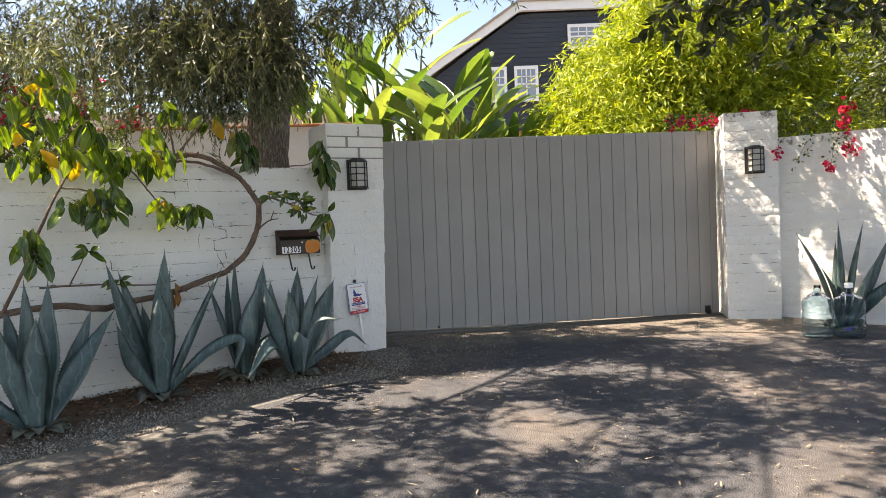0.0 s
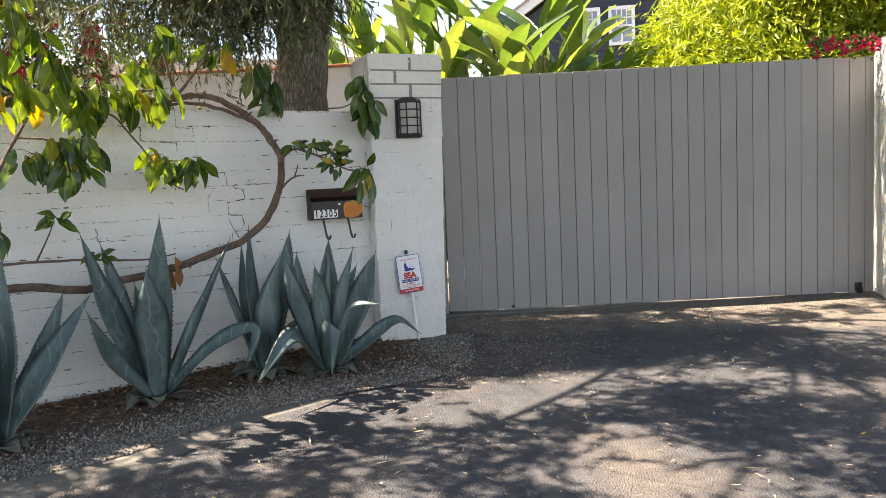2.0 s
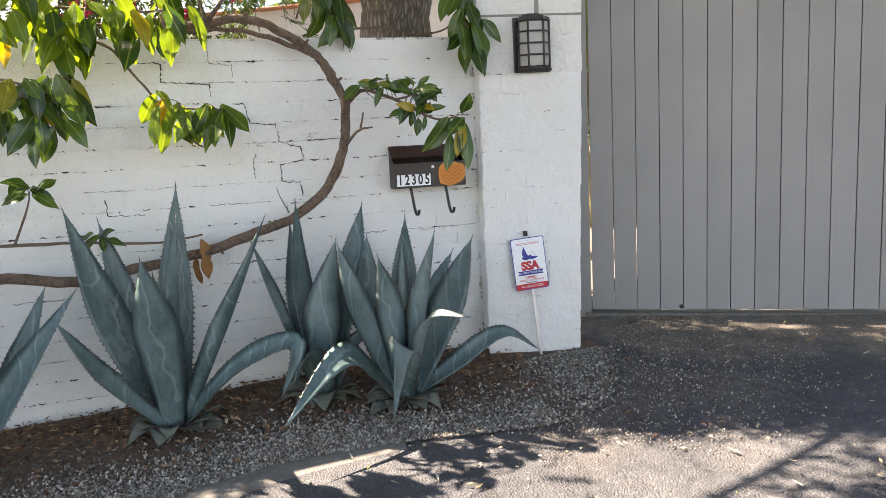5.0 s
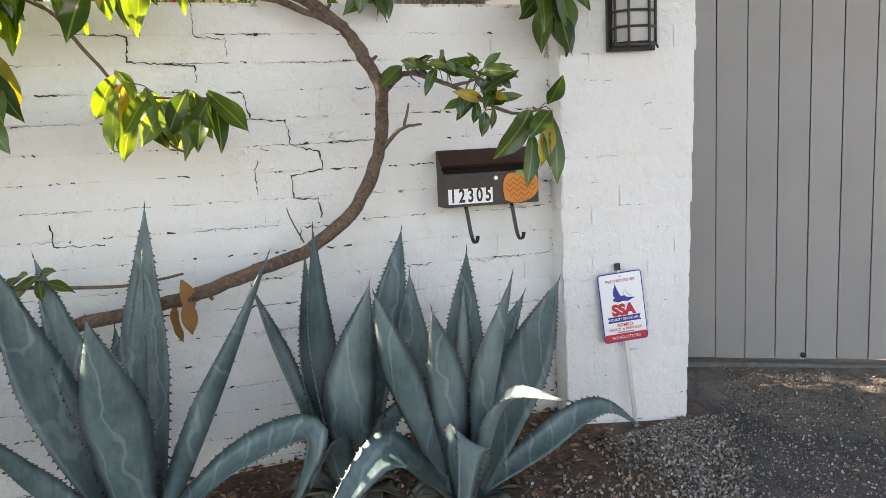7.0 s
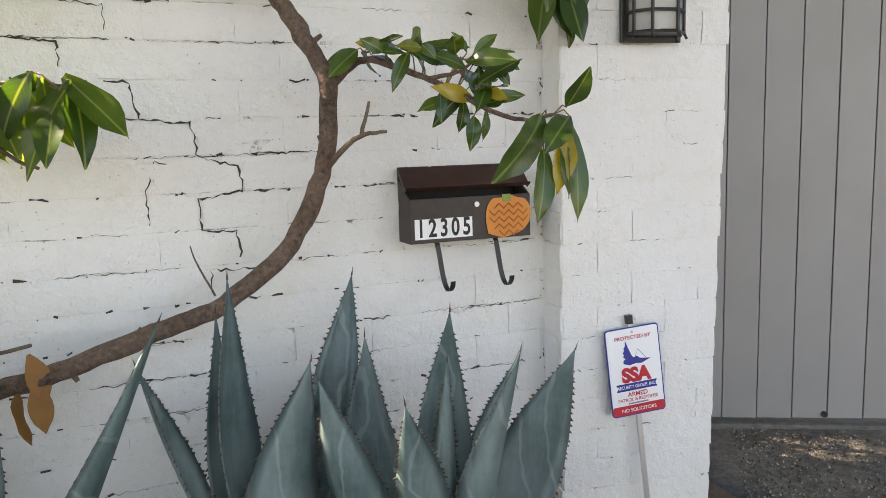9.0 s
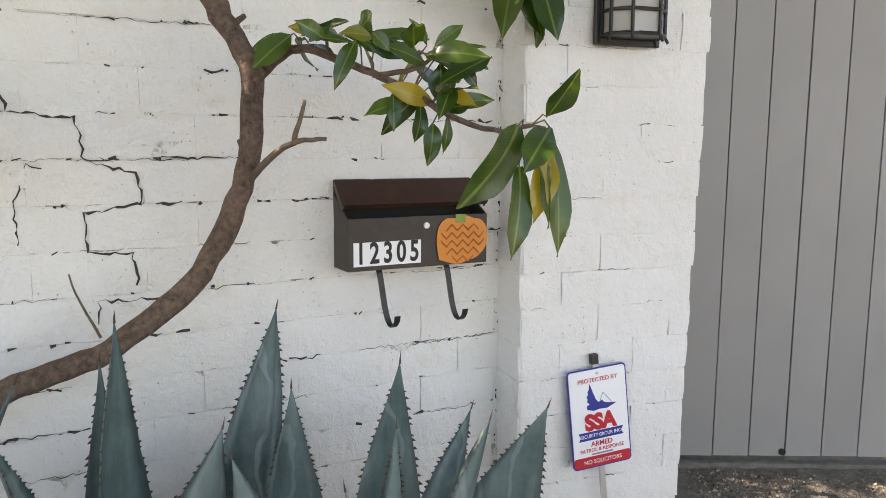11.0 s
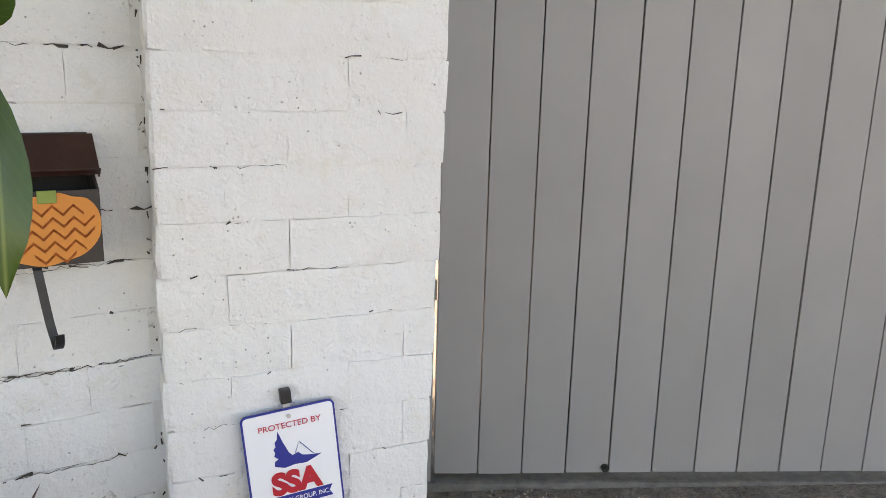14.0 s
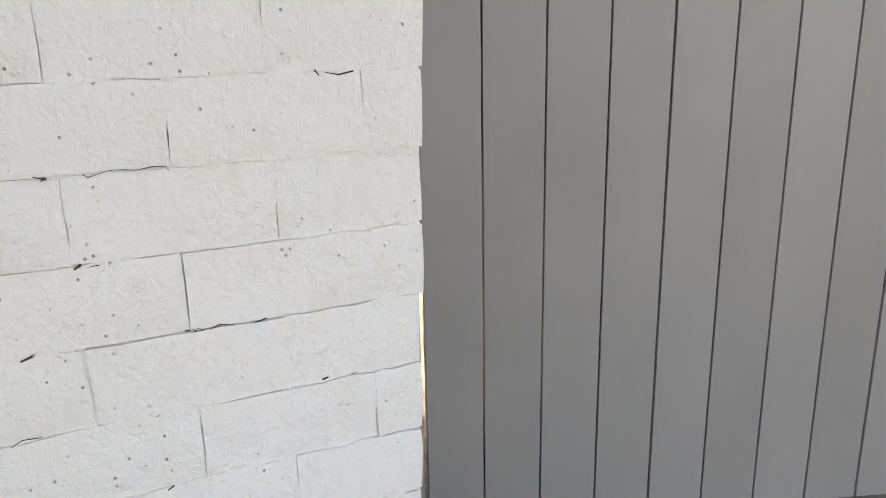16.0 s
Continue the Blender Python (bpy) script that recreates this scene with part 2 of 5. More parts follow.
BROWN_METAL = make_rough("brown_enamel", (0.028, 0.021, 0.017), (0.05, 0.037, 0.03), 30, 0.5, 0.08, 0.003)
LID_METAL = make_rough("red_brown_enamel", (0.03, 0.012, 0.009), (0.055, 0.024, 0.018), 25, 0.33, 0.08, 0.003)
BOX_SHADE = mat("box_shade", (0.008, 0.008, 0.008), 0.7)
BLACK_IRON = make_rough("black_iron", (0.008, 0.008, 0.009), (0.025, 0.024, 0.024), 60, 0.42, 0.2, 0.003)
WHITE_PLASTIC = make_rough("white_enamel", (0.84, 0.85, 0.86), (0.88, 0.89, 0.9), 8, 0.35, 0.02, 0.002)
BLUE_INK = mat("blue_ink", (0.016, 0.03, 0.26), 0.4)
RED_INK = mat("red_ink", (0.55, 0.015, 0.03), 0.4)
BLACK_INK = mat("black_ink", (0.008, 0.008, 0.009), 0.45)
GREY_INK = mat("grey_ink", (0.25, 0.22, 0.3), 0.45)
ALUMINIUM = mat("aluminium", (0.62, 0.62, 0.62), 0.38, 0.9)
DARK_SIDING = make_rough("dark_blue_siding", (0.016, 0.021, 0.033), (0.027, 0.034, 0.048), 5, 0.6, 0.1, 0.01)
WHITE_TRIM = make_rough("white_trim", (0.74, 0.74, 0.73), (0.82, 0.82, 0.81), 6, 0.5, 0.05, 0.004)
PALE_ROOF = make_rough("weathered_shingle", (0.24, 0.2, 0.165), (0.42, 0.36, 0.3), 18, 0.9, 0.4, 0.02)
TERRACOTTA = make_rough("terracotta", (0.38, 0.13, 0.06), (0.52, 0.22, 0.11), 14, 0.8, 0.3, 0.01)
STUCCO = make_rough("pale_stucco", (0.66, 0.62, 0.58), (0.78, 0.74, 0.7), 40, 0.85, 0.3, 0.006)
LAWN = make_rough("garden_soil", (0.05, 0.055, 0.03), (0.12, 0.11, 0.06), 12)
ORANGE = mat("orange_card", (0.7, 0.25, 0.04), 0.55)
ORANGE_DARK = mat("orange_card_stripe", (0.52, 0.13, 0.015), 0.55)
GREEN_CARD = mat("green_card", (0.22, 0.3, 0.06), 0.55)


def make_glass(name, colour, rough=0.03, ior=1.45):
    m = mat(name, colour, rough)
    b = bsdf(m)
    b.inputs["Transmission Weight"].default_value = 1.0
    b.inputs["IOR"].default_value = ior
    return m


# whitish and half opaque: the sky's reflection is put into the colour
GLASS = make_glass("lantern_glass", (0.8, 0.78, 0.72), 0.35)
bsdf(GLASS).inputs["Transmission Weight"].default_value = 0.55
BOTTLE = make_glass("blue_bottle_plastic", (0.74, 0.87, 0.93), 0.06, 1.25)
WINDOW_GLASS = mat("window_glass", (0.25, 0.3, 0.36), 0.05)


# ---- building helpers ----
def as_mesh(name, bm, material, smooth=False):
    me = bpy.data.meshes.new(name)
    bm.to_mesh(me)
    bm.free()
    for m in material if isinstance(material, (list, tuple)) else [material]:
        me.materials.append(m)
    if smooth:
        me.polygons.foreach_set("use_smooth", [True] * len(me.polygons))
    return me


def part(name, bm, material, parent, label="", smooth=False):
    """Links a bmesh or a mesh as one mesh object under a thing or a part."""
    me = bm if isinstance(bm, bpy.types.Mesh) else as_mesh(name, bm, material, smooth)
    ob = new(name, me)
    ob.parent = parent
    if label:
        ob["label"] = label
    return ob


def thing(name, m, label, category, group="", kind=""):
    ob = new(name)
    ob.empty_display_size = 0.1
    ob.matrix_world = m
    return tagged(ob, label, category, group, kind)


def box(bm, x0, x1, y0, y1, z0, z1, bevel=0.0):
    ret = bmesh.ops.create_cube(bm, size=1)
    bmesh.ops.scale(bm, vec=(x1 - x0, y1 - y0, z1 - z0), verts=ret["verts"])
    bmesh.ops.translate(bm, vec=((x0 + x1) / 2, (y0 + y1) / 2, (z0 + z1) / 2), verts=ret["verts"])
    if bevel:
        edges = {e for v in ret["verts"] for e in v.link_edges}
        bmesh.ops.bevel(bm, geom=list(edges), offset=bevel, segments=2, affect="EDGES", profile=0.6)
    return ret["verts"]


def boxed(x0, x1, y0, y1, z0, z1, bevel=0.0):
    bm = bmesh.new()
    box(bm, x0, x1, y0, y1, z0, z1, bevel)
    return bm


def tube(bm, points, radii, sides=8, wobble=0.0):
    """A tapered tube through points."""
    pts = [Vector(p) for p in points]
    if isinstance(radii, (int, float)):
        radii = [radii] * len(pts)
    rings, up = [], Vector((0.3, 0.2, 0.93)).normalized()
    for i, p in enumerate(pts):
        d = (pts[min(i + 1, len(pts) - 1)] - pts[max(i - 1, 0)]).normalized()
        a = d.cross(up)
        if a.length < 0.1:
            a = d.cross(Vector((1, 0, 0)))
        a.normalize()
        b = d.cross(a)
        ring = []
        for k in range(sides):
            ang = 2 * math.pi * k / sides
            r = radii[i] * (1 + wobble * (noise.noise(p * 9 + Vector((k, 0, 0)))))
            ring.append(bm.verts.new(p + (a * math.cos(ang) + b * math.sin(ang)) * r))
        rings.append(ring)
    for r0, r1 in zip(rings, rings[1:]):
        for k in range(sides):
            bm.faces.new((r0[k], r0[(k + 1) % sides], r1[(k + 1) % sides], r1[k]))
    bm.faces.new(rings[0][::-1])
    bm.faces.new(rings[-1])


def curve_points(points, n=6):
    """A smooth line (Catmull-Rom) through points."""
    p = [Vector(q) for q in points]
    p = [2 * p[0] - p[1], *p, 2 * p[-1] - p[-2]]
    out = []
    for i in range(1, len(p) - 2):
        for k in range(n):
            t = k / n
            out.append(0.5 * ((2 * p[i]) + (p[i + 1] - p[i - 1]) * t + (2 * p[i - 1] - 5 * p[i] + 4 * p[i + 1] - p[i + 2]) * t * t + (3 * p[i] - p[i - 1] - 3 * p[i + 1] + p[i + 2]) * t ** 3))
    out.append(p[-2])
    return out


def lathe(profile, sides=24):
    bm = bmesh.new()
    rings = [[bm.verts.new((r * math.cos(2 * math.pi * k / sides), r * math.sin(2 * math.pi * k / sides), z)) for k in range(sides)] for r, z in profile]
    for r0, r1 in zip(rings, rings[1:]):
        for k in range(sides):
            bm.faces.new((r0[k], r0[(k + 1) % sides], r1[(k + 1) % sides], r1[k]))
    bm.faces.new(rings[0][::-1])
    bm.faces.new(rings[-1])
    return bm


def outline_plate(points, thick):
    """A flat plate in the local x-z plane, its front at y = 0 and its back at y = thick."""
    bm = bmesh.new()
    front = [bm.verts.new((x, 0, z)) for x, z in points]
    back = [bm.verts.new((x, thick, z)) for x, z in points]
    bm.faces.new(front)
    bm.faces.new(back[::-1])
    n = len(points)
    for i in range(n):
        bm.faces.new((front[(i + 1) % n], front[i], back[i], back[(i + 1) % n]))
    bmesh.ops.recalc_face_normals(bm, faces=bm.faces)
    return bm


def rounded(w, h, r, n=5, x0=0.0, z0=0.0):
    pts = []
    for cx, cz, a0 in ((w - r, h - r, 0), (r, h - r, 90), (r, r, 180), (w - r, r, 270)):
        for k in range(n + 1):
            a = radians(a0 + 90 * k / n)
            pts.append((x0 + cx + r * math.cos(a), z0 + cz + r * math.sin(a)))
    return pts


def writing(text, size, x, z, y, material, parent, stretch=1.0, bold=0.0, align="CENTER", name="writing"):
    cu = bpy.data.curves.new(name, "FONT")
    cu.body, cu.size, cu.align_x, cu.align_y, cu.offset, cu.extrude = text, size, align, "CENTER", bold, 0.0004
    tmp = bpy.data.objects.new(name, cu)
    scene.collection.objects.link(tmp)
    bpy.context.view_layer.update()
    me = bpy.data.meshes.new_from_object(tmp.evaluated_get(bpy.context.evaluated_depsgraph_get()))
    bpy.data.objects.remove(tmp)
    me.materials.clear()
    me.materials.append(material)
    me.transform(Matrix.Translation((x, y, z)) @ Matrix.Rotation(radians(90), 4, "X") @ Matrix.Diagonal((stretch, 1, 1, 1)))
    ob = new(name, me)
    ob.parent = parent
    return ob


def cloud(name, material, protos, transforms):
    """One mesh of many small pieces: each is a prototype (verts, faces) under a 4x4 matrix."""
    V, Fs, off = [], [], 0
    for i, M in enumerate(transforms):
        v, f = protos[i % len(protos)]
        M = np.array(M)
        V.append(v @ M[:3, :3].T + M[:3, 3])
        Fs.extend([tuple(a + off for a in face) for face in f])
        off += len(v)
    me = bpy.data.meshes.new(name)
    me.from_pydata(np.concatenate(V).tolist(), [], Fs)
    me.materials.append(material)
    me.polygons.foreach_set("use_smooth", [True] * len(me.polygons))
    return me


def blade(length, width, segs=3, droop=0.15, fold=0.25, fat=0.45):
    """A pointed leaf along +x, folded along its rib."""
    v, f = [], []
    for i in range(segs + 1):
        t = i / segs
        w = width / 2 * max(0.0, math.sin(math.pi * t ** (0.75 if fat < 0.5 else 1.0))) ** 0.8
        x, z = length * t, -droop * length * t * t
        v += [(x, -w, z + fold * w), (x, 0, z), (x, w, z + fold * w)]
    for i in range(segs):
        a = 3 * i
        f += [(a, a + 3, a + 4, a + 1), (a + 1, a + 4, a + 5, a + 2)]
    return np.array(v), f


def facing(p, d, roll=0.0, s=1.0):
    """A matrix whose x axis runs along d at p."""
    return (Matrix.Translation(p) @ Vector(d).to_track_quat("X", "Z").to_matrix().to_4x4() @ Matrix.Rotation(roll, 4, "X") @ Matrix.Scale(s, 4))


def rnd(a, b):
    return random.uniform(a, b)


def rvec(s=1.0):
    while True:
        v = Vector((rnd(-1, 1), rnd(-1, 1), rnd(-1, 1)))
        if v.length <= 1:
            return v * s


# ---- the ground ----
def ground_z(x, y):
    uneven = 0.008 * noise.noise(Vector((x * 1.3, y * 1.3, 0)))
    if y > 8.4:
        return 0.104 + uneven
    if y > 3.0:
        return 0.08 * (y - 7.1) + uneven
    return max(-0.328 + 0.05 * (y - 3.0), -1.2) + uneven


def spaced(lo, hi, step, far):
    mid = list(np.arange(lo, hi + step / 2, step))
    grow, d, x = [], step, hi
    while x < far:
        d *= 1.5
        x += d
        grow.append(x)
    left, d, x = [], step, lo
    while x > -far:
        d *= 1.5
        x -= d
        left.append(x)
    return left[::-1] + mid + grow


def build_ground():
    xs, ys = spaced(-6, 7, 0.25, 600), spaced(-3, 9, 0.25, 600)
    V = [(x, y, ground_z(x, y)) for y in ys for x in xs]
    n = len(xs)
    Fs = [(j * n + i, j * n + i + 1, (j + 1) * n + i + 1, (j + 1) * n + i) for j in range(len(ys) - 1) for i in range(n - 1)]
    me = bpy.data.meshes.new("ground")
    me.from_pydata(V, [], Fs)
    me.materials.append(ASPHALT)
    me.polygons.foreach_set("use_smooth", [True] * len(me.polygons))
    tagged(new("ground", me), "worn dark asphalt drive with sandy dirt and fallen leaves", "ground", kind="structure")


build_ground()

WALL_L = pose(-1.125, 7.257, 0, 0, 0, 38.0)
PILLAR_L = pose(-1.05, 7.12, 0, 0, 0, 27.9)
GATE = pose(-0.08, 8.13, 0, 0, 0, 8.43)
PILLAR_R = pose(3.06, 8.2, 0, 0, 0, -10.0)
WALL_R = pose(3.63, 8.23, 0, 0, 0, -38.0)
COURSE, BRICK = 0.1016, 0.235


def on_wall(s, z, out):
    """A place by the left wall: metres to the left of the pillar, height, and distance out from its face."""
    return WALL_L @ Vector((-s, -out, z))


BED_EDGE = [(-5.2, 3.1), (-3.6, 4.3), (-2.48, 5.03), (-2.1, 5.3), (-1.69, 5.82), (-1.17, 6.16), (-0.53, 6.5), (-0.37, 6.9), (-0.46, 7.42)]


def bed_height(x, y):
    """Height of the bed's surface: banked towards the wall, flat where it runs out before the pillar."""
    p = WALL_L.inverted() @ Vector((x, y, 0))
    out = max(0.0, -p.y)
    return ground_z(x, y) + 0.012 + 0.07 * (1 - min(1.0, out / 0.82) ** 2) * max(0.0, min(1.0, (0.75 - p.x) / 1.1))


def build_bed():
    # the planting bed between the wall and the drive, and the concrete strip along its edge
    edge = curve_points([(x, y, 0) for x, y in BED_EDGE], 6)
    bm = bmesh.new()
    rows = []
    back_a, back_b = on_wall(5.4, 0, -0.05), Vector((-0.62, 7.6, 0))
    knee = Vector((-1.12, 7.3, 0))
    for i, e in enumerate(edge):
        t = i / (len(edge) - 1)
        b = back_a.lerp(knee, min(t / 0.8, 1)) if t < 0.8 else knee.lerp(back_b, (t - 0.8) / 0.2)
        row = []
        for k in range(9):
            f = (k / 8) ** 1.8
            q = e.lerp(b, f)
            z = bed_height(q.x, q.y) - (0.008 if k == 0 else 0.004) + 0.008 * f * noise.noise(q * 4)
            row.append(bm.verts.new((q.x, q.y, z)))
        rows.append(row)
    for r0, r1 in zip(rows, rows[1:]):
        for k in range(8):
            bm.faces.new((r0[k], r1[k], r1[k + 1], r0[k + 1]))
    me = as_mesh("planting_bed", bm, SOIL, True)
    tagged(new("planting_bed", me), "dark mulched planting bed along the white wall", "planting bed", kind="structure")
    bm = bmesh.new()
    rows = []
    for i in range(0, 31):
        e = edge[i]
        d = (edge[i + 1] - edge[i]).normalized()
        side = Vector((d.y, -d.x, 0))
        w = (0.24 + 0.03 * noise.noise(e * 2.3)) * (1 - max(0, (i - 20) / 14))
        row = []
        for k, h in ((-0.05, 0.0), (0.0, 0.006), (w * 0.6, 0.005), (w, 0.001), (w + 0.03, -0.006)):
            q = e + side * (k + 0.015 * noise.noise(e * 3 + Vector((0, 0, k * 5))))
            row.append(bm.verts.new((q.x, q.y, ground_z(q.x, q.y) + h + 0.004)))
        rows.append(row)
    for r0, r1 in zip(rows, rows[1:]):
        for k in range(4):
            bm.faces.new((r0[k], r0[k + 1], r1[k + 1], r1[k]))
    bmesh.ops.recalc_face_normals(bm, faces=bm.faces)
    me = as_mesh("gutter_edge", bm, CONCRETE, True)
    tagged(new("gutter_edge", me), "worn concrete gutter strip beside the asphalt", "kerb", kind="structure")
    return edge


EDGE = build_bed()


# ---- walls, pillars ----
def brick_mesh(name, w, h, d, seed, depth_noise=0.0045):
    """A painted brick: a worn block with an uneven front; its front is at y = 0."""
    rng = random.Random(seed)
    bm = bmesh.new()
    nx, nz = 6, 3
    grid = []
    for j in range(nz + 1):
        row = []
        for i in range(nx + 1):
            x, z = w * i / nx, h * j / nz
            onx, onz = i in (0, nx), j in (0, nz)
            y = rng.uniform(-depth_noise, depth_noise) * (0.4 if onx or onz else 0.75)
            if onz:
                y += rng.uniform(0.001, 0.0045)
            x += rng.uniform(-0.001, 0.001) if onx else rng.uniform(-0.25, 0.25) * min(0.04, w / nx)
            z += rng.uniform(-0.0022, 0.0022) if onz else rng.uniform(-0.005, 0.005)
            row.append(bm.verts.new((x, y, z)))
        grid.append(row)
    for j in range(nz):
        for i in range(nx):
            bm.faces.new((grid[j][i], grid[j][i + 1], grid[j + 1][i + 1], grid[j + 1][i]))
    ring = grid[0] + [grid[j][nx] for j in range(1, nz + 1)] + grid[nz][-2::-1] + [grid[j][0] for j in range(nz - 1, 0, -1)]
    rim = [bm.verts.new(v.co) for v in ring]
    back = [bm.verts.new((v.co.x, d, v.co.z)) for v in ring]
    ring = rim
    for i in range(len(ring)):
        bm.faces.new((ring[(i + 1) % len(ring)], ring[i], back[i], back[(i + 1) % len(ring)]))
    return as_mesh(name, bm, PAINT, True)


BRICK_MESHES = {}


def brick_for(w, k):
    key = (round(w, 3), k)
    if key not in BRICK_MESHES:
        BRICK_MESHES[key] = brick_mesh("brick", w - 0.0004, COURSE - 0.0024, 0.03, int(key[0] * 1000) * 7 + k)
    return BRICK_MESHES[key]


def lay_bricks(parent, x0, x1, z0, z1, place=None, shear=0.0, skip=None):
    """Courses of bricks over the face from x0 to x1, in running bond, proud of the backing."""
    rng = random.Random(int(abs(x1 * 1000)) + 7)
    count, row = 0, 0
    z = z0
    while z + COURSE <= z1 + 0.001:
        start = x0 - (BRICK / 2 if row % 2 else 0)
        right = x1 + shear * (z - z0)
        x = start
        while x < right - 0.01:
            a, b = max(x, x0), min(x + BRICK, right)
            if b - a > 0.03:
                w = BRICK if b - a > BRICK - 0.004 else round(b - a, 3)
                ob = part("brick", brick_for(w, rng.randrange(7)), None, parent)
                m = Matrix.Translation((a + 0.0008, -0.0055 + rng.uniform(-0.0025, 0.0025), z + 0.0013)) @ Matrix.Rotation(rng.uniform(-0.0025, 0.0025), 4, "Y") @ Matrix.Rotation(rng.uniform(-0.022, 0.022), 4, "X")
                if shear and b > right - 0.001:
                    m = m @ Matrix.Diagonal((1 + rng.uniform(-0.004, 0.008) / w, 1, 1, 1))
                ob.matrix_local = (place or Matrix()) @ m
                count += 1
            x += BRICK
        z += COURSE
        row += 1
    return count


def backing(name, m, x0, x1, y0, y1, z0, z1, label, category, shear=0.0, material=MORTAR):
    bm = bmesh.new()
    vs = box(bm, x0, x1, y0, y1, z0, z1)
    for v in vs:
        if shear and v.co.x > (x0 + x1) / 2:
            v.co.x += shear * max(0.0, v.co.z)
    ob = new(name, as_mesh(name, bm, material))
    ob.matrix_world = m
    return tagged(ob, label, category, kind="structure")


wall_left = backing("wall_left", WALL_L, -7.0, 0.12, 0.0005, 0.24, -0.45, 1.805, "white painted brick garden wall with cracked joints", "wall")
pillar_left = backing("pillar_left", PILLAR_L, 0.0, 0.513, 0.0005, 0.5, -0.1, 2.215, "white painted brick gate pillar with bare mortar near top", "pillar", 0.029, PAINT)
pillar_right = backing("pillar_right", PILLAR_R, 0.0, 0.54, 0.0005, 0.52, -0.05, 2.3, "white painted brick gate pillar dappled with sun", "pillar")
wall_right = backing("wall_right", WALL_R, -0.1, 6.0, 0.0005, 0.24, -0.5, 2.02, "white painted brick garden wall under bougainvillea", "wall")


# ---- the gate ----
def build_gate():
    gate = thing("driveway_gate", GATE, "grey painted vertical board driveway gate, closed", "gate")
    n, x0, w = 26, -0.554, 0.1417
    rng = random.Random(3)
    for i in range(n):
        a = x0 + i * w
        bm = bmesh.new()
        top = 2.125 + 0.04 * (i / n) + rng.uniform(-0.004, 0.004)
        gap = 0.002 if i < 3 else 0.0024
        box(bm, a + gap, a + w - gap, -0.014 + rng.uniform(-0.0015, 0.0015), 0.024 if i < 4 else 0.011, 0.116 + rng.uniform(-0.002, 0.003), top, 0.0022)
        part("board", bm, GATE_PAINT, gate)
    part("board", boxed(x0 + n * w + 0.002, x0 + n * w + 0.082, -0.011, 0.011, 0.117, 2.166, 0.0025), GATE_PAINT, gate)
    for z in (0.22, 1.1, 1.95):
        part("rail", boxed(x0 + 0.02, x0 + n * w - 0.02, 0.0272, 0.06, z, z + 0.09, 0.003), GATE_PAINT, gate)
    for x in (x0 + 0.005, x0 + n * w - 0.06):
        part("stile", boxed(x, x + 0.055, 0.061, 0.11, 0.125, 2.08, 0.003), GATE_PAINT, gate)
    bm = bmesh.new()
    bmesh.ops.create_cone(bm, cap_ends=True, segments=14, radius1=0.013, radius2=0.013, depth=0.012, matrix=pose(0.0, -0.017, 0.135, 90, 0, 0))
    bmesh.ops.create_cone(bm, cap_ends=True, segments=14, radius1=0.006, radius2=0.006, depth=0.02, matrix=pose(0.0, -0.02, 0.135, 90, 0, 0))
    for i in range(1, n + 1):
        a = x0 + i * w
        back = 0.0252 if i < 5 else 0.0122
        part("tongue", boxed(a - 0.012, a + 0.012, back, back + 0.0018, 1.3 if i < 3 else 0.125, 2.09), GATE_PAINT, gate)
    part("bolt", bm, BLACK_IRON, gate, "small dark bolt near the board's foot")
    bm = bmesh.new()
    bmesh.ops.create_cone(bm, cap_ends=True, segments=16, radius1=0.03, radius2=0.03, depth=0.014, matrix=pose(3.08, -0.02, 0.13, 90, 0, 0))
    box(bm, 3.04, 3.1, -0.03, -0.012, 0.125, 0.2, 0.003)
    part("wheel", bm, BLACK_IRON, gate, "small dark gate roller")
    post = thing("gate_post", GATE, "narrow grey gate post fixed beside the brick pillar", "gate post")
    part("post", boxed(-0.66, -0.563, -0.03, 0.06, 0.0, 2.1, 0.003), GATE_PAINT, post)
    part("hinge", boxed(-0.645, -0.6, -0.045, -0.031, 2.02, 2.07, 0.002), BLACK_IRON, post, "black bracket at its head")
    sill = new("gate_threshold", as_mesh("gate_threshold", boxed(-0.6, 3.25, -0.045, 0.16, -0.02, 0.098, 0.012), CONCRETE))
    sill.matrix_world = GATE
    tagged(sill, "narrow worn concrete threshold under the gate", "threshold", kind="structure")


build_gate()


# ---- lanterns ----
def build_lantern():
    """Wall lantern: a plate, a caged glass half cylinder and a hood; x is its middle, y = 0 the wall."""
    lamp = thing("wall_lantern", Matrix(), "black iron caged wall lantern with pale glass", "wall lamp", "gate pillar lanterns")
    part("backplate", boxed(-0.1, 0.1, -0.014, 0.0, 0.0, 0.285, 0.004), BLACK_IRON, lamp)
    n, r, d = 5, 0.082, 0.1
    prof = [(-r, -0.016), (-r, -d * 0.62), (-r * 0.5, -d), (r * 0.5, -d), (r, -d * 0.62), (r, -0.016)]
    bm = bmesh.new()
    lo = [bm.verts.new((x * 0.95, y * 0.95, 0.03)) for x, y in prof]
    hi = [bm.verts.new((x * 0.95, y * 0.95, 0.255)) for x, y in prof]
    for i in range(n):
        bm.faces.new((lo[i], lo[i + 1], hi[i + 1], hi[i]))
    part("glass", bm, GLASS, lamp, "frosted glass, whitened for the sky's reflection")
    for i, (x, y) in enumerate(prof):
        bm = bmesh.new()
        tube(bm, [(x * 1.08, y * 1.1, 0.004), (x, y, 0.022), (x, y, 0.262), (x * 0.85, y * 0.8, 0.285)], [0.004, 0.0055, 0.0055, 0.004], 6)
        part("bar", bm, BLACK_IRON, lamp)
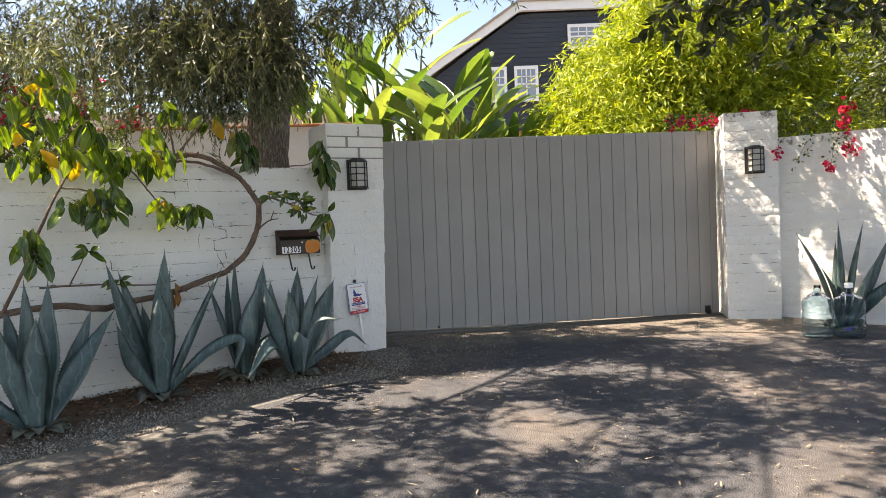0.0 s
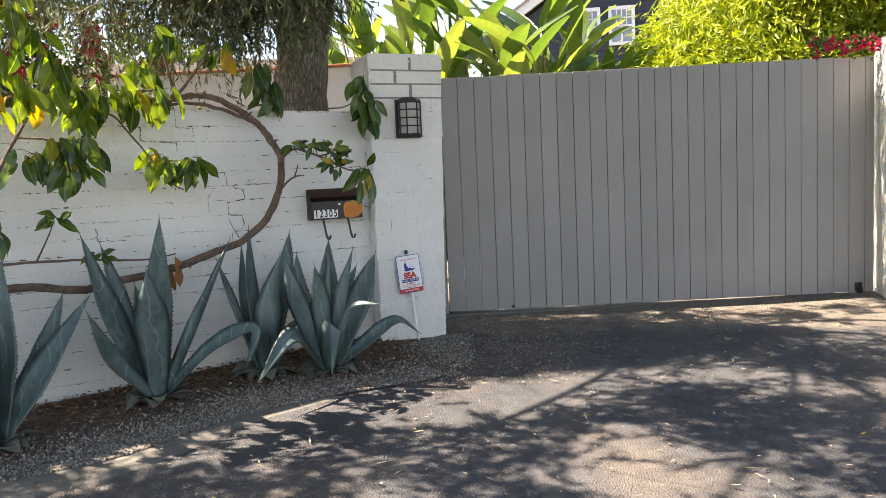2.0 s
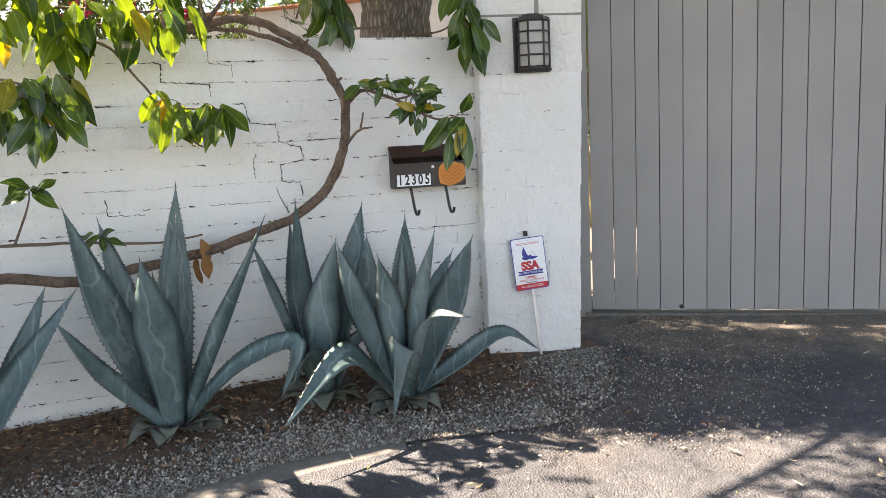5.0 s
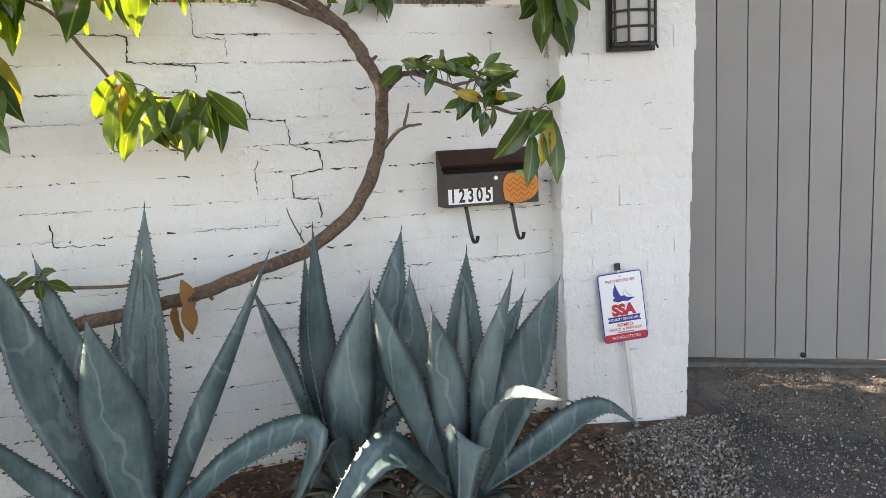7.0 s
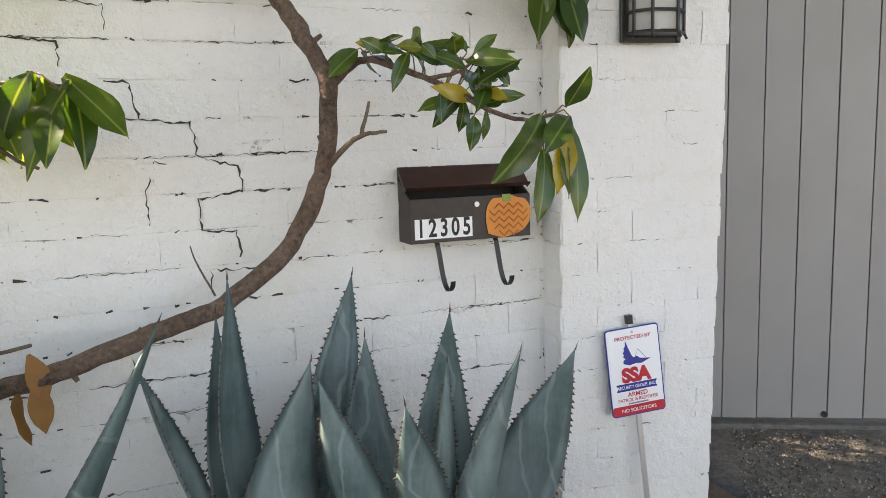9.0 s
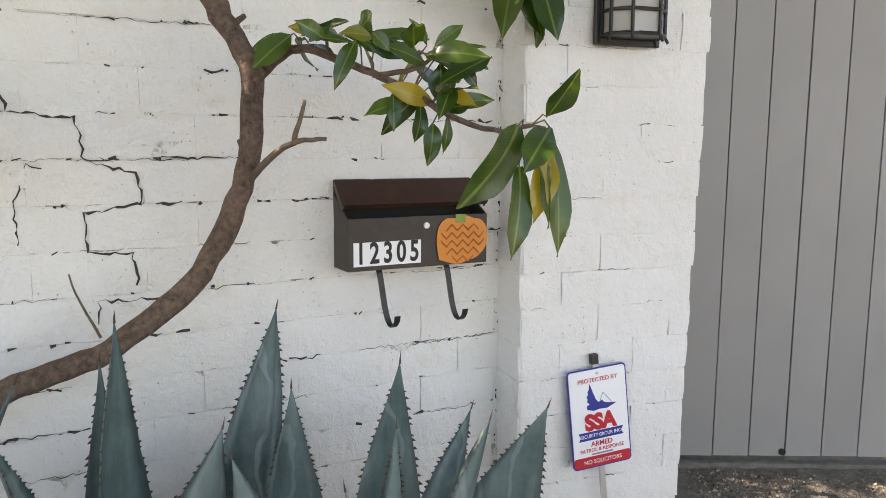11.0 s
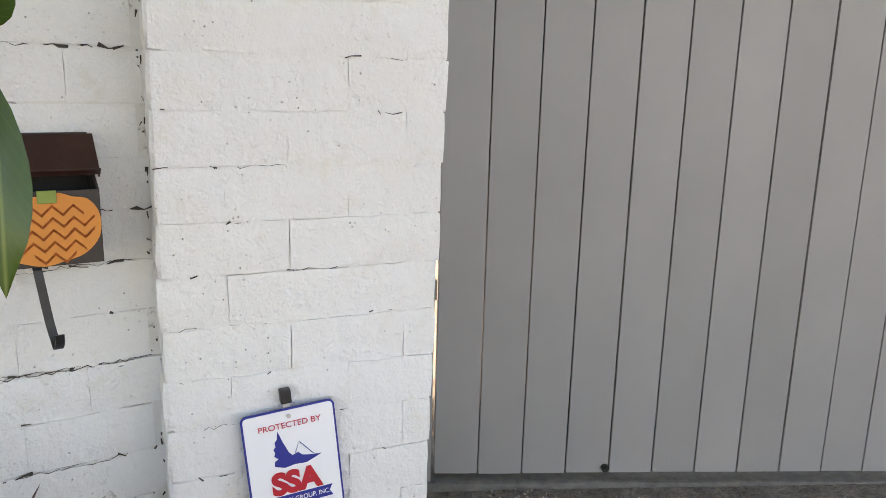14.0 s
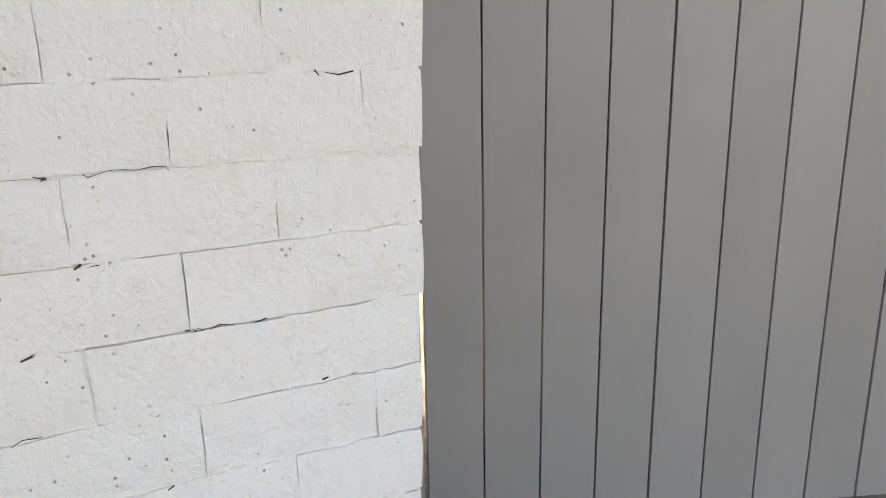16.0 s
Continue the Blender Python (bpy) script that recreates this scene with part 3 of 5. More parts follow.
    for z in (0.022, 0.085, 0.145, 0.205, 0.262):
        bm = bmesh.new()
        for (xa, ya), (xb, yb) in zip(prof, prof[1:]):
            tube(bm, [(xa, ya - 0.002, z), (xb, yb - 0.002, z)], 0.0048, 6)
        part("ring", bm, BLACK_IRON, lamp)
    part("floor_plate", outline_lamp(prof, 0.018, 0.024), BLACK_IRON, lamp)
    bm = bmesh.new()
    lo = [bm.verts.new((x * 1.1, y * 1.1 if y < -0.02 else -0.002, 0.262)) for x, y in prof]
    hi = [bm.verts.new((x * 0.6, y * 0.6 if y < -0.02 else -0.002, 0.298)) for x, y in prof]
    for i in range(n):
        bm.faces.new((lo[i], lo[i + 1], hi[i + 1], hi[i]))
    bm.faces.new(hi)
    bm.faces.new((lo[0], hi[0], hi[-1], lo[-1]))
    bmesh.ops.recalc_face_normals(bm, faces=bm.faces)
    part("hood", bm, BLACK_IRON, lamp)
    bm = bmesh.new()
    tube(bm, [(0, -0.045, 0.03), (0, -0.045, 0.11)], 0.012, 10)
    part("candle_tube", bm, WHITE_PLASTIC, lamp, "pale candle sleeve")
    bm = bmesh.new()
    bmesh.ops.create_uvsphere(bm, u_segments=10, v_segments=8, radius=0.017, matrix=pose(0, -0.045, 0.135) @ Matrix.Diagonal((1, 1, 1.6, 1)))
    part("bulb", bm, WHITE_PLASTIC, lamp, "unlit bulb", True)
    return lamp


def outline_lamp(prof, z0, z1):
    bm = bmesh.new()
    lo = [bm.verts.new((x, y, z0)) for x, y in prof]
    hi = [bm.verts.new((x, y, z1)) for x, y in prof]
    bm.faces.new(lo)
    bm.faces.new(hi[::-1])
    for i in range(len(prof)):
        k = (i + 1) % len(prof)
        bm.faces.new((lo[k], lo[i], hi[i], hi[k]))
    bmesh.ops.recalc_face_normals(bm, faces=bm.faces)
    return bm


lantern = build_lantern()
lantern.matrix_world = PILLAR_L @ pose(0.285, -0.014, 1.588)
copy_thing(lantern, PILLAR_R @ pose(0.3, -0.014, 1.64))


# ---- mailbox ----
def build_mailbox():
    m = WALL_L @ pose(-0.51, -0.106, 1.008)
    mb = thing("mailbox", m, "brown metal wall mailbox with its lid ajar", "mailbox")
    w, d, h = 0.4, 0.1, 0.175
    bm = bmesh.new()
    t = 0.004
    box(bm, 0, w, 0, t, 0, 0.132, 0.0015)
    box(bm, 0, w, d - t, d, 0, h + 0.05, 0.0015)
    box(bm, 0, w, t, d - t, 0, t)
    for x in (0, w - t):
        vs = box(bm, x, x + t, t, d - t, t, 0.132)
        for v in vs:
            if v.co.z > 0.1 and v.co.y > d / 2:
                v.co.z += 0.055
    part("body", bm, BROWN_METAL, mb)
    # near-black sheet before the back panel: the box's inner shade as colour
    part("inside_shade", boxed(t, w - t, d - t - 0.004, d - t - 0.001, 0.006, 0.2), BOX_SHADE, mb, "near-black sheet for the shade inside the box")
    bm = bmesh.new()
    box(bm, -0.006, w + 0.006, 0, 0.003, 0, 0.092, 0.001)
    box(bm, -0.006, w + 0.006, -0.012, 0.0, 0, 0.003, 0.001)
    for x in (-0.006, w + 0.003):
        box(bm, x, x + 0.003, 0.003, 0.014, 0.003, 0.09)
    lid = part("lid", bm, LID_METAL, mb, "red-brown lid held half open")
    lid.matrix_local = Matrix.Translation((0, 0.012, 0.158)) @ Matrix.Rotation(radians(-44), 4, "X")
    bm = bmesh.new()
    bmesh.ops.create_cone(bm, cap_ends=True, segments=16, radius1=0.008, radius2=0.008, depth=0.006, matrix=pose(0.215, -0.003, 0.108, 90, 0, 0))
    part("lock", bm, ALUMINIUM, mb, "small chrome lock")
    plate = part("number_plate", boxed(0.014, 0.2, -0.0015, 0.0, 0.012, 0.072), WHITE_PLASTIC, mb, "white strip with five black digits")
    for i, ch in enumerate("12305"):
        writing(ch, 0.074, 0.033 + i * 0.037, 0.042, -0.0022, BLACK_INK, plate, 0.72, 0.0018, name="digit")
    for x in (0.095, 0.292):
        bm = bmesh.new()
        path = curve_points([(x, 0.05, 0.004), (x + 0.002, 0.03, -0.012), (x + 0.012, 0.02, -0.1), (x + 0.018, 0.01, -0.138), (x + 0.02, -0.012, -0.148), (x + 0.022, -0.03, -0.132), (x + 0.022, -0.036, -0.115)], 4)
        rings = []
        for p in path:
            rings.append([bm.verts.new(p + Vector((dx, dy, 0))) for dx, dy in ((-0.0075, -0.002), (0.0075, -0.002), (0.0075, 0.002), (-0.0075, 0.002))])
        for r0, r1 in zip(rings, rings[1:]):
            for k in range(4):
                bm.faces.new((r0[k], r0[(k + 1) % 4], r1[(k + 1) % 4], r1[k]))
        bm.faces.new(rings[0][::-1])
        bm.faces.new(rings[-1])
        part("hook", bm, BLACK_IRON, mb, "flat black newspaper hook")
    # paper pumpkin stuck on the front
    pts = [(0.252, 0.012), (0.3, -0.002), (0.335, 0.004), (0.37, 0.016), (0.395, 0.045), (0.397, 0.085), (0.38, 0.112), (0.355, 0.118), (0.33, 0.126), (0.3, 0.12), (0.27, 0.118), (0.25, 0.095), (0.245, 0.055)]
    loop = curve_points([(x, 0, z) for x, z in pts + pts[:1]], 4)[:-1]
    card = part("pumpkin_card", outline_plate([(p.x, p.z) for p in loop], 0.0015), ORANGE, mb, "orange paper pumpkin with zigzag stripes")
    card.matrix_local = Matrix.Translation((0, -0.005, 0.004))
    bm = bmesh.new()
    for row in range(6):
        z0 = 0.0 + row * 0.021
        for k in range(8):
            xa, xb = 0.256 + k * 0.0165, 0.256 + (k + 1) * 0.0165
            za, zb = (z0, z0 + 0.016) if k % 2 else (z0 + 0.016, z0)
            mid = (xa + xb) / 2
            if ((mid - 0.322) / 0.066) ** 2 + ((z0 + 0.012 - 0.06) / 0.054) ** 2 > 1:
                continue
            bm.faces.new([bm.verts.new(c) for c in ((xa, 0, za), (xb, 0, zb), (xb, 0, zb + 0.0055), (xa, 0, za + 0.0055))])
    bmesh.ops.solidify(bm, geom=bm.faces[:], thickness=0.0004)
    zig = part("zigzag", bm, ORANGE_DARK, card)
    zig["kind"] = "stuff"
    zig.matrix_local = Matrix.Translation((0, -0.0006, 0))
    part("stalk", boxed(0.3, 0.33, -0.002, 0.0, 0.108, 0.13, 0.0008), GREEN_CARD, card)


build_mailbox()


# ---- security sign ----
def build_sign():
    m = PILLAR_L @ Matrix.Translation((0.152, -0.045, 0.408)) @ Matrix.Rotation(radians(-5.0), 4, "Y") @ Matrix.Rotation(radians(-3), 4, "X")
    sign = thing("security_sign", m, "white security yard sign with blue border on a stake", "sign")
    w, h = 0.187, 0.288
    part("border", outline_plate(rounded(w, h, 0.012), 0.003), BLUE_INK, sign, "dark blue rim")
    face = part("face", outline_plate(rounded(w - 0.008, h - 0.008, 0.009, 5, 0.004, 0.004), 0.002), WHITE_PLASTIC, sign, "white sign face")
    face.matrix_local = Matrix.Translation((0, -0.001, 0))
    band = part("band", outline_plate(rounded(w - 0.008, 0.03, 0.006, 5, 0.004, 0.004), 0.002), RED_INK, sign, "red strip along the foot")
    band.matrix_local = Matrix.Translation((0, -0.0018, 0))
    c = w / 2
    writing("NO SOLICITORS", 0.0165, c, 0.018, -0.0025, WHITE_PLASTIC, sign, 1.0, 0.0)
    writing("PROTECTED BY", 0.017, c, 0.254, -0.0025, RED_INK, sign, 1.05, 0.0)
    writing("SSA", 0.062, c, 0.131, -0.003, RED_INK, sign, 0.98, 0.0035)
    writing("ARMED", 0.021, c, 0.069, -0.0025, RED_INK, sign, 1.0, 0.0002)
    writing("PATROL & RESPONSE", 0.0155, c, 0.052, -0.0025, RED_INK, sign, 0.95, 0.0)
    part("phone_bar", outline_plate([(c - 0.034, 0.0375), (c + 0.034, 0.0375), (c + 0.034, 0.042), (c - 0.034, 0.042)], 0.001), GREY_INK, sign).matrix_local = Matrix.Translation((0, -0.002, 0))
    ban = part("banner", outline_plate([(0.022, 0.082), (0.165, 0.082), (0.158, 0.094), (0.165, 0.106), (0.022, 0.106), (0.029, 0.094)], 0.001), BLUE_INK, sign, "blue banner")
    ban.matrix_local = Matrix.Translation((0, -0.002, 0))
    writing("SECURITY GROUP, INC.", 0.0145, c, 0.094, -0.0026, WHITE_PLASTIC, sign, 0.86, 0.0)
    bird = [(0.055, 0.172), (0.075, 0.165), (0.095, 0.168), (0.118, 0.166), (0.15, 0.178), (0.125, 0.181), (0.112, 0.184), (0.104, 0.192), (0.092, 0.188), (0.085, 0.197), (0.076, 0.22), (0.068, 0.245), (0.065, 0.228), (0.06, 0.222), (0.061, 0.213), (0.056, 0.208), (0.059, 0.2), (0.056, 0.194), (0.064, 0.186), (0.056, 0.182)]
    part("bird_emblem", outline_plate(bird, 0.001), BLUE_INK, sign, "blue bird emblem").matrix_local = Matrix.Translation((0, -0.002, 0))
    bm = bmesh.new()
    tube(bm, [(0.098, 0, 0.192), (0.108, 0, 0.214), (0.134, 0, 0.182)], 0.0008, 5)
    part("peak_line", bm, BLUE_INK, sign).matrix_local = Matrix.Translation((0, -0.002, 0))
    bm = bmesh.new()
    bmesh.ops.create_cone(bm, cap_ends=True, segments=12, radius1=0.0045, radius2=0.0045, depth=0.004, matrix=pose(c, -0.002, 0.272, 90, 0, 0))
    part("screw", bm, ALUMINIUM, sign)
    stake = part("stake", boxed(c - 0.008, c + 0.008, 0.004, 0.016, -0.46, 0.3, 0.002), ALUMINIUM, sign, "grey metal stake")
    part("cap", boxed(c - 0.011, c + 0.011, 0.001, 0.02, 0.296, 0.325, 0.003), BLACK_IRON, stake, "black rubber cap")


build_sign()


# ---- agaves ----
def agave_leaf(bm, points, axis, width, fold=1.0, twist=0.0, seed=0, face=Vector()):
    """A thick channelled leaf along a bent line; teeth and the end spine go into the second material."""
    rng = random.Random(seed)
    dense = curve_points(points, 10)
    n = 20
    pts = []
    for i in range(n + 1):
        f = i / n * (len(dense) - 1)
        k = min(int(f), len(dense) - 2)
        pts.append(dense[k].lerp(dense[k + 1], f - k))
    rings, inward = [], None
    for i, p in enumerate(pts):
        t = i / n
        d = (pts[min(i + 1, n)] - pts[max(i - 1, 0)]).normalized()
        if inward is None:
            inward = Vector((axis.x - p.x, axis.y - p.y, 0.03)).normalized() + face
        inward = (inward - d * inward.dot(d)).normalized()
        up = inward
        if twist:
            up = Matrix.Rotation(twist * t, 3, d) @ inward
        side = d.cross(up).normalized()
        rise = min(1.0, t / 0.48)
        prof = 0.6 + 0.4 * rise * rise * (3 - 2 * rise) if t < 0.48 else max(0.015, 1 - ((t - 0.48) / 0.52) ** 1.25)
        w = width / 2 * prof * (1 + 0.025 * rng.uniform(-1, 1))
        th = 0.024 * (1 - t) ** 0.8 + 0.002
        ring = []
        for f, lift in ((-1, 0.34), (-0.6, 0.06), (0, -0.1), (0.6, 0.06), (1, 0.34)):
            ring.append(bm.verts.new(p + side * (w * f) + up * (w * lift * fold)))
        for f in (0.6, 0.0, -0.6):
            ring.append(bm.verts.new(p + side * (w * f * 0.95) + up * (w * (-0.1 if f == 0 else 0.05) * fold - th * (1.0 if f == 0 else 0.5))))
        rings.append((ring, side, up, d))
    for (r0, *_), (r1, *_) in zip(rings, rings[1:]):
        for k in range(8):
            bm.faces.new((r0[k], r0[(k + 1) % 8], r1[(k + 1) % 8], r1[k]))
    bm.faces.new(rings[0][0][::-1])
    bm.faces.new(rings[-1][0])
    for i in range(3, n - 1):
        for half in (0.0, 0.5):
            r0, side, up, d = rings[i]
            r1 = rings[i + 1][0]
            for k, sg in ((0, -1), (4, 1)):
                a = r0[k].co.lerp(r1[k].co, half + rng.uniform(-0.15, 0.15))
                s = 0.0115 * (1 - 0.45 * i / n) * rng.uniform(0.7, 1.2)
                b1, b2 = bm.verts.new(a - d * s * 0.5), bm.verts.new(a + d * s * 0.5)
                b3 = bm.verts.new(a - up * s * 0.4)
                t1 = bm.verts.new(a + side * sg * s - d * s * 0.25)
                for tri in ((b1, b2, t1), (b2, b3, t1), (b3, b1, t1)):
                    bm.faces.new(tri).material_index = 1
    d = (pts[-1] - pts[-2]).normalized()
    ring = [bm.verts.new(pts[-1] + Vector((math.cos(a), math.sin(a), 0)) * 0.003) for a in (0, 2.1, 4.2)]
    apex = bm.verts.new(pts[-1] + d * 0.028)
    for k in range(3):
        bm.faces.new((ring[k], ring[(k + 1) % 3], apex)).material_index = 1


def by_wall(p):
    return on_wall(*p)


def build_agave(foot_at, leaves, label, seed, place=by_wall):
    """leaves: width, fold, twist, then the places that each one passes on the way to its point."""
    o = place((foot_at[0], 0.0, foot_at[1]))
    o.z = (bed_height if place is by_wall else ground_z)(o.x, o.y) - 0.012
    ag = thing("agave", Matrix.Translation(o), label, "agave plant", "agaves along the wall")
    axis = Vector((0, 0, 0.1))
    for i, (width, fold, twist, *way) in enumerate(leaves):
        # side leaves turn their channelled side, or their back, to the drive
        face = (WALL_L.to_3x3() @ Vector((0, -1.2, 0))) * (0.7 if len(way) > 2 else 1 if way[-1][2] < foot_at[1] + 0.12 else -0.7)
        way = [place(p) - o for p in way]
        hor = Vector((way[0].x, way[0].y, 0))
        dirn = hor.normalized() if hor.length > 0.02 else Vector((0.5, -0.8, 0)).normalized()
        bm = bmesh.new()
        agave_leaf(bm, [dirn * 0.04 + Vector((0, 0, 0.02)), *way], axis, width * 1.12, fold, twist, seed * 50 + i, face)
        bmesh.ops.recalc_face_normals(bm, faces=bm.faces)
        part("leaf", bm, [AGAVE, SPINE], ag, "", True)
    # withered lower leaves round the foot
    rng = random.Random(seed)
    for k in range(13):
        a = k * 0.49 + rng.uniform(-0.2, 0.2)
        L = rng.uniform(0.17, 0.27)
        tip = Vector((math.cos(a) * L, math.sin(a) * L, rng.uniform(-0.01, 0.02)))
        bm = bmesh.new()
        agave_leaf(bm, [tip * 0.25 + Vector((0, 0, 0.012)), tip * 0.65 + Vector((0, 0, rng.uniform(0.02, 0.05))), tip], axis, rng.uniform(0.1, 0.14), rng.uniform(0.3, 1.0), rng.uniform(-0.5, 0.5), seed * 90 + k)
        bmesh.ops.recalc_face_normals(bm, faces=bm.faces)
        part("withered_leaf", bm, [WITHERED, SPINE], ag, "", True)
    return ag


build_agave((2.61, 0.5), [
    (0.17, 1.0, 0.0, (2.65, 0.47, 0.5), (2.64, 0.94, 0.5)), (0.17, 1.0, 0.0, (2.51, 0.43, 0.48), (2.48, 0.93, 0.45)), (0.16, 1.0, 0.0, (2.34, 0.27, 0.5), (2.05, 0.68, 0.45)),
    (0.1, 1.4, 0.3, (2.31, 0.38, 0.4), (2.18, 0.7, 0.35)), (0.15, 1.0, 0.0, (2.78, 0.35, 0.6), (2.85, 0.7, 0.65)), (0.16, 1.0, 0.0, (2.62, 0.35, 0.62), (2.61, 0.7, 0.7)),
    (0.13, 1.0, 0.0, (2.7, 0.4, 0.36), (2.74, 0.78, 0.3)), (0.12, 1.0, 0.0, (2.95, 0.2, 0.55), (3.1, 0.45, 0.55)),
], "large blue-green agave with upright spiny leaves", 1)
build_agave((1.7, 0.34), [
    (0.17, 1.0, 0.0, (1.95, 0.55, 0.36), (2.07, 1.03, 0.38)), (0.11, 1.2, 0.0, (1.88, 0.62, 0.28), (1.95, 0.96, 0.25)), (0.155, 1.0, 0.0, (1.64, 0.59, 0.28), (1.6, 1.1, 0.28)),
    (0.085, 1.6, 0.0, (1.65, 0.56, 0.4), (1.61, 0.96, 0.42)), (0.185, 0.8, 0.0, (1.73, 0.47, 0.54), (1.76, 0.81, 0.62)), (0.12, 1.5, 0.9, (1.43, 0.49, 0.42), (1.23, 0.94, 0.5)),
    (0.12, 1.0, 0.0, (1.73, 0.38, 0.2), (1.75, 0.68, 0.12)), (0.1, 1.2, 0.4, (1.95, 0.27, 0.5), (2.1, 0.61, 0.7)), (0.11, 1.1, 0.0, (1.4, 0.28, 0.54), (1.14, 0.37, 0.6), (1.22, 0.14, 0.64)),
], "tall blue-green agave with broad spiny leaves", 2)
build_agave((0.98, 0.3), [
    (0.13, 1.0, 0.0, (1.08, 0.61, 0.36), (1.07, 1.0, 0.39)), (0.1, 1.0, 0.0, (1.1, 0.5, 0.27), (1.09, 0.9, 0.27)), (0.065, 1.6, 0.5, (1.2, 0.55, 0.33), (1.28, 0.81, 0.35)),
    (0.165, 0.9, 0.0, (0.98, 0.46, 0.45), (0.91, 0.81, 0.5)), (0.12, 2.0, 0.3, (0.79, 0.61, 0.2), (0.7, 0.94, 0.13)), (0.09, 1.0, 0.0, (0.86, 0.21, 0.3), (0.72, 0.36, 0.3)),
    (0.12, 1.0, 0.0, (1.08, 0.27, 0.5), (1.16, 0.16, 0.56)),
], "blue-green agave crowded against the wall", 3)
build_agave((0.62, 0.5), [
    (0.13, 0.9, 0.0, (0.84, 0.5, 0.58), (0.92, 0.8, 0.62)), (0.115, 0.9, 0.0, (0.7, 0.48, 0.65), (0.76, 0.75, 0.72)), (0.135, 1.0, 0.0, (0.58, 0.54, 0.5), (0.58, 0.9, 0.55)),
    (0.06, 2.0, 0.0, (0.62, 0.52, 0.6), (0.62, 0.8, 0.62)), (0.11, 2.0, 0.8, (0.54, 0.52, 0.65), (0.5, 0.84, 0.75)), (0.09, 1.2, 0.0, (0.43, 0.45, 0.4), (0.27, 0.68, 0.3)),
    (0.165, 0.8, 0.0, (0.37, 0.48, 0.55), (0.27, 0.78, 0.61)), (0.14, 1.0, 0.0, (0.73, 0.49, 0.33), (0.72, 0.8, 0.3)), (0.1, 1.0, 0.0, (0.59, 0.23, 0.65), (0.55, 0.46, 0.8), (0.42, 0.49, 0.99)),
    (0.095, 1.0, 0.0, (0.37, 0.15, 0.55), (0.12, 0.29, 0.58), (-0.12, 0.15, 0.5)), (0.15, 0.5, 0.0, (0.8, 0.2, 0.65), (0.96, 0.32, 0.75), (1.24, 0.12, 0.95)), (0.15, 0.4, 0.0, (0.67, 0.2, 0.68), (0.7, 0.36, 0.86), (0.79, 0.08, 0.98)),
], "blue-green agave with bent sunlit leaves", 4)
build_agave((3.98, 7.6), [
    (0.13, 1.0, 0.0, (3.75, 0.55, 7.55), (3.49, 1.0, 7.5)), (0.15, 1.0, 0.0, (3.93, 0.6, 7.55), (3.9, 1.1, 7.5)), (0.14, 1.0, 0.0, (4.02, 0.58, 7.5), (4.09, 1.08, 7.4)), (0.13, 1.0, 0.0, (4.15, 0.55, 7.4), (4.3, 0.97, 7.3)),
    (0.12, 1.0, 0.0, (3.85, 0.4, 7.5), (3.68, 0.68, 7.42)), (0.13, 1.0, 0.0, (4.2, 0.35, 7.4), (4.5, 0.66, 7.25)), (0.12, 1.0, 0.0, (4.05, 0.4, 7.4), (4.12, 0.72, 7.25)), (0.12, 1.0, 0.0, (4.0, 0.5, 7.7), (3.98, 0.9, 7.72)),
], "blue-green agave behind two water bottles", 5, lambda p: Vector((p[0], p[2], p[1])))


# ---- water bottles ----
def build_bottle(name, x, y, cap, label):
    prof = [(0.1, 0.0), (0.125, 0.012), (0.13, 0.03), (0.13, 0.09), (0.124, 0.1), (0.124, 0.112), (0.13, 0.122), (0.13, 0.2), (0.124, 0.21), (0.124, 0.222), (0.13, 0.232), (0.13, 0.29), (0.118, 0.325), (0.08, 0.355), (0.042, 0.375), (0.03, 0.39), (0.028, 0.44)]
    b = thing(name, pose(x, y, ground_z(x, y) + 0.004), label, "water bottle", "empty water bottles")
    prof = [(r * 1.08, z * 1.12) for r, z in prof]
    inner = [(r - 0.003, z + 0.003) for r, z in prof][::-1]
    part("body", lathe(prof + inner, 36), BOTTLE, b, "", True)
    if cap:
        part("cap", lathe([(0.037, 0.465), (0.039, 0.47), (0.039, 0.506), (0.032, 0.512)], 20), WHITE_PLASTIC, b, "white plastic cap")
        bm = bmesh.new()
        rows = [[bm.verts.new((0.1425 * math.cos(a), 0.1425 * math.sin(a), z * 1.12)) for a in np.linspace(-2.25, -1.95, 9)] for z in (0.07, 0.095)]
        for i in range(8):
            bm.faces.new((rows[0][i], rows[0][i + 1], rows[1][i + 1], rows[1][i]))
        part("label_patch", bm, BLUE_INK, b, "small blue label")


build_bottle("water_bottle", 3.56, 7.26, False, "clear blue plastic water bottle without a cap")
build_bottle("water_bottle", 3.83, 7.2, True, "clear blue plastic water bottle with white cap")


# ---- espaliered shrub on the left wall ----
def leaf_mesh(length, width, droop, seed):
    rng = random.Random(seed)
    bm = bmesh.new()
    n, m = 8, 4
    rows = []
    for i in range(n + 1):
        t = i / n
        w = width / 2 * (math.sin(math.pi * min(1.0, 0.03 + t * 0.95)) ** 0.85 * (1.04 - 0.12 * t) if t < 0.85 else 0.42 * max(0.0, 1 - (t - 0.85) / 0.15) ** 1.1 + 0.01)
        row = []
        for k in range(m + 1):
            f = 2 * k / m - 1
            wave = 0.006 * math.sin(t * 9 + seed + f * 2)
            row.append(bm.verts.new((length * t, w * f, -droop * length * t * t + abs(f) * w * 0.2 + wave * abs(f))))
        rows.append(row)
    for r0, r1 in zip(rows, rows[1:]):
        for k in range(m):
            bm.faces.new((r0[k], r1[k], r1[k + 1], r0[k + 1]))
    return as_mesh("leaf", bm, SHRUB_LEAF, True)


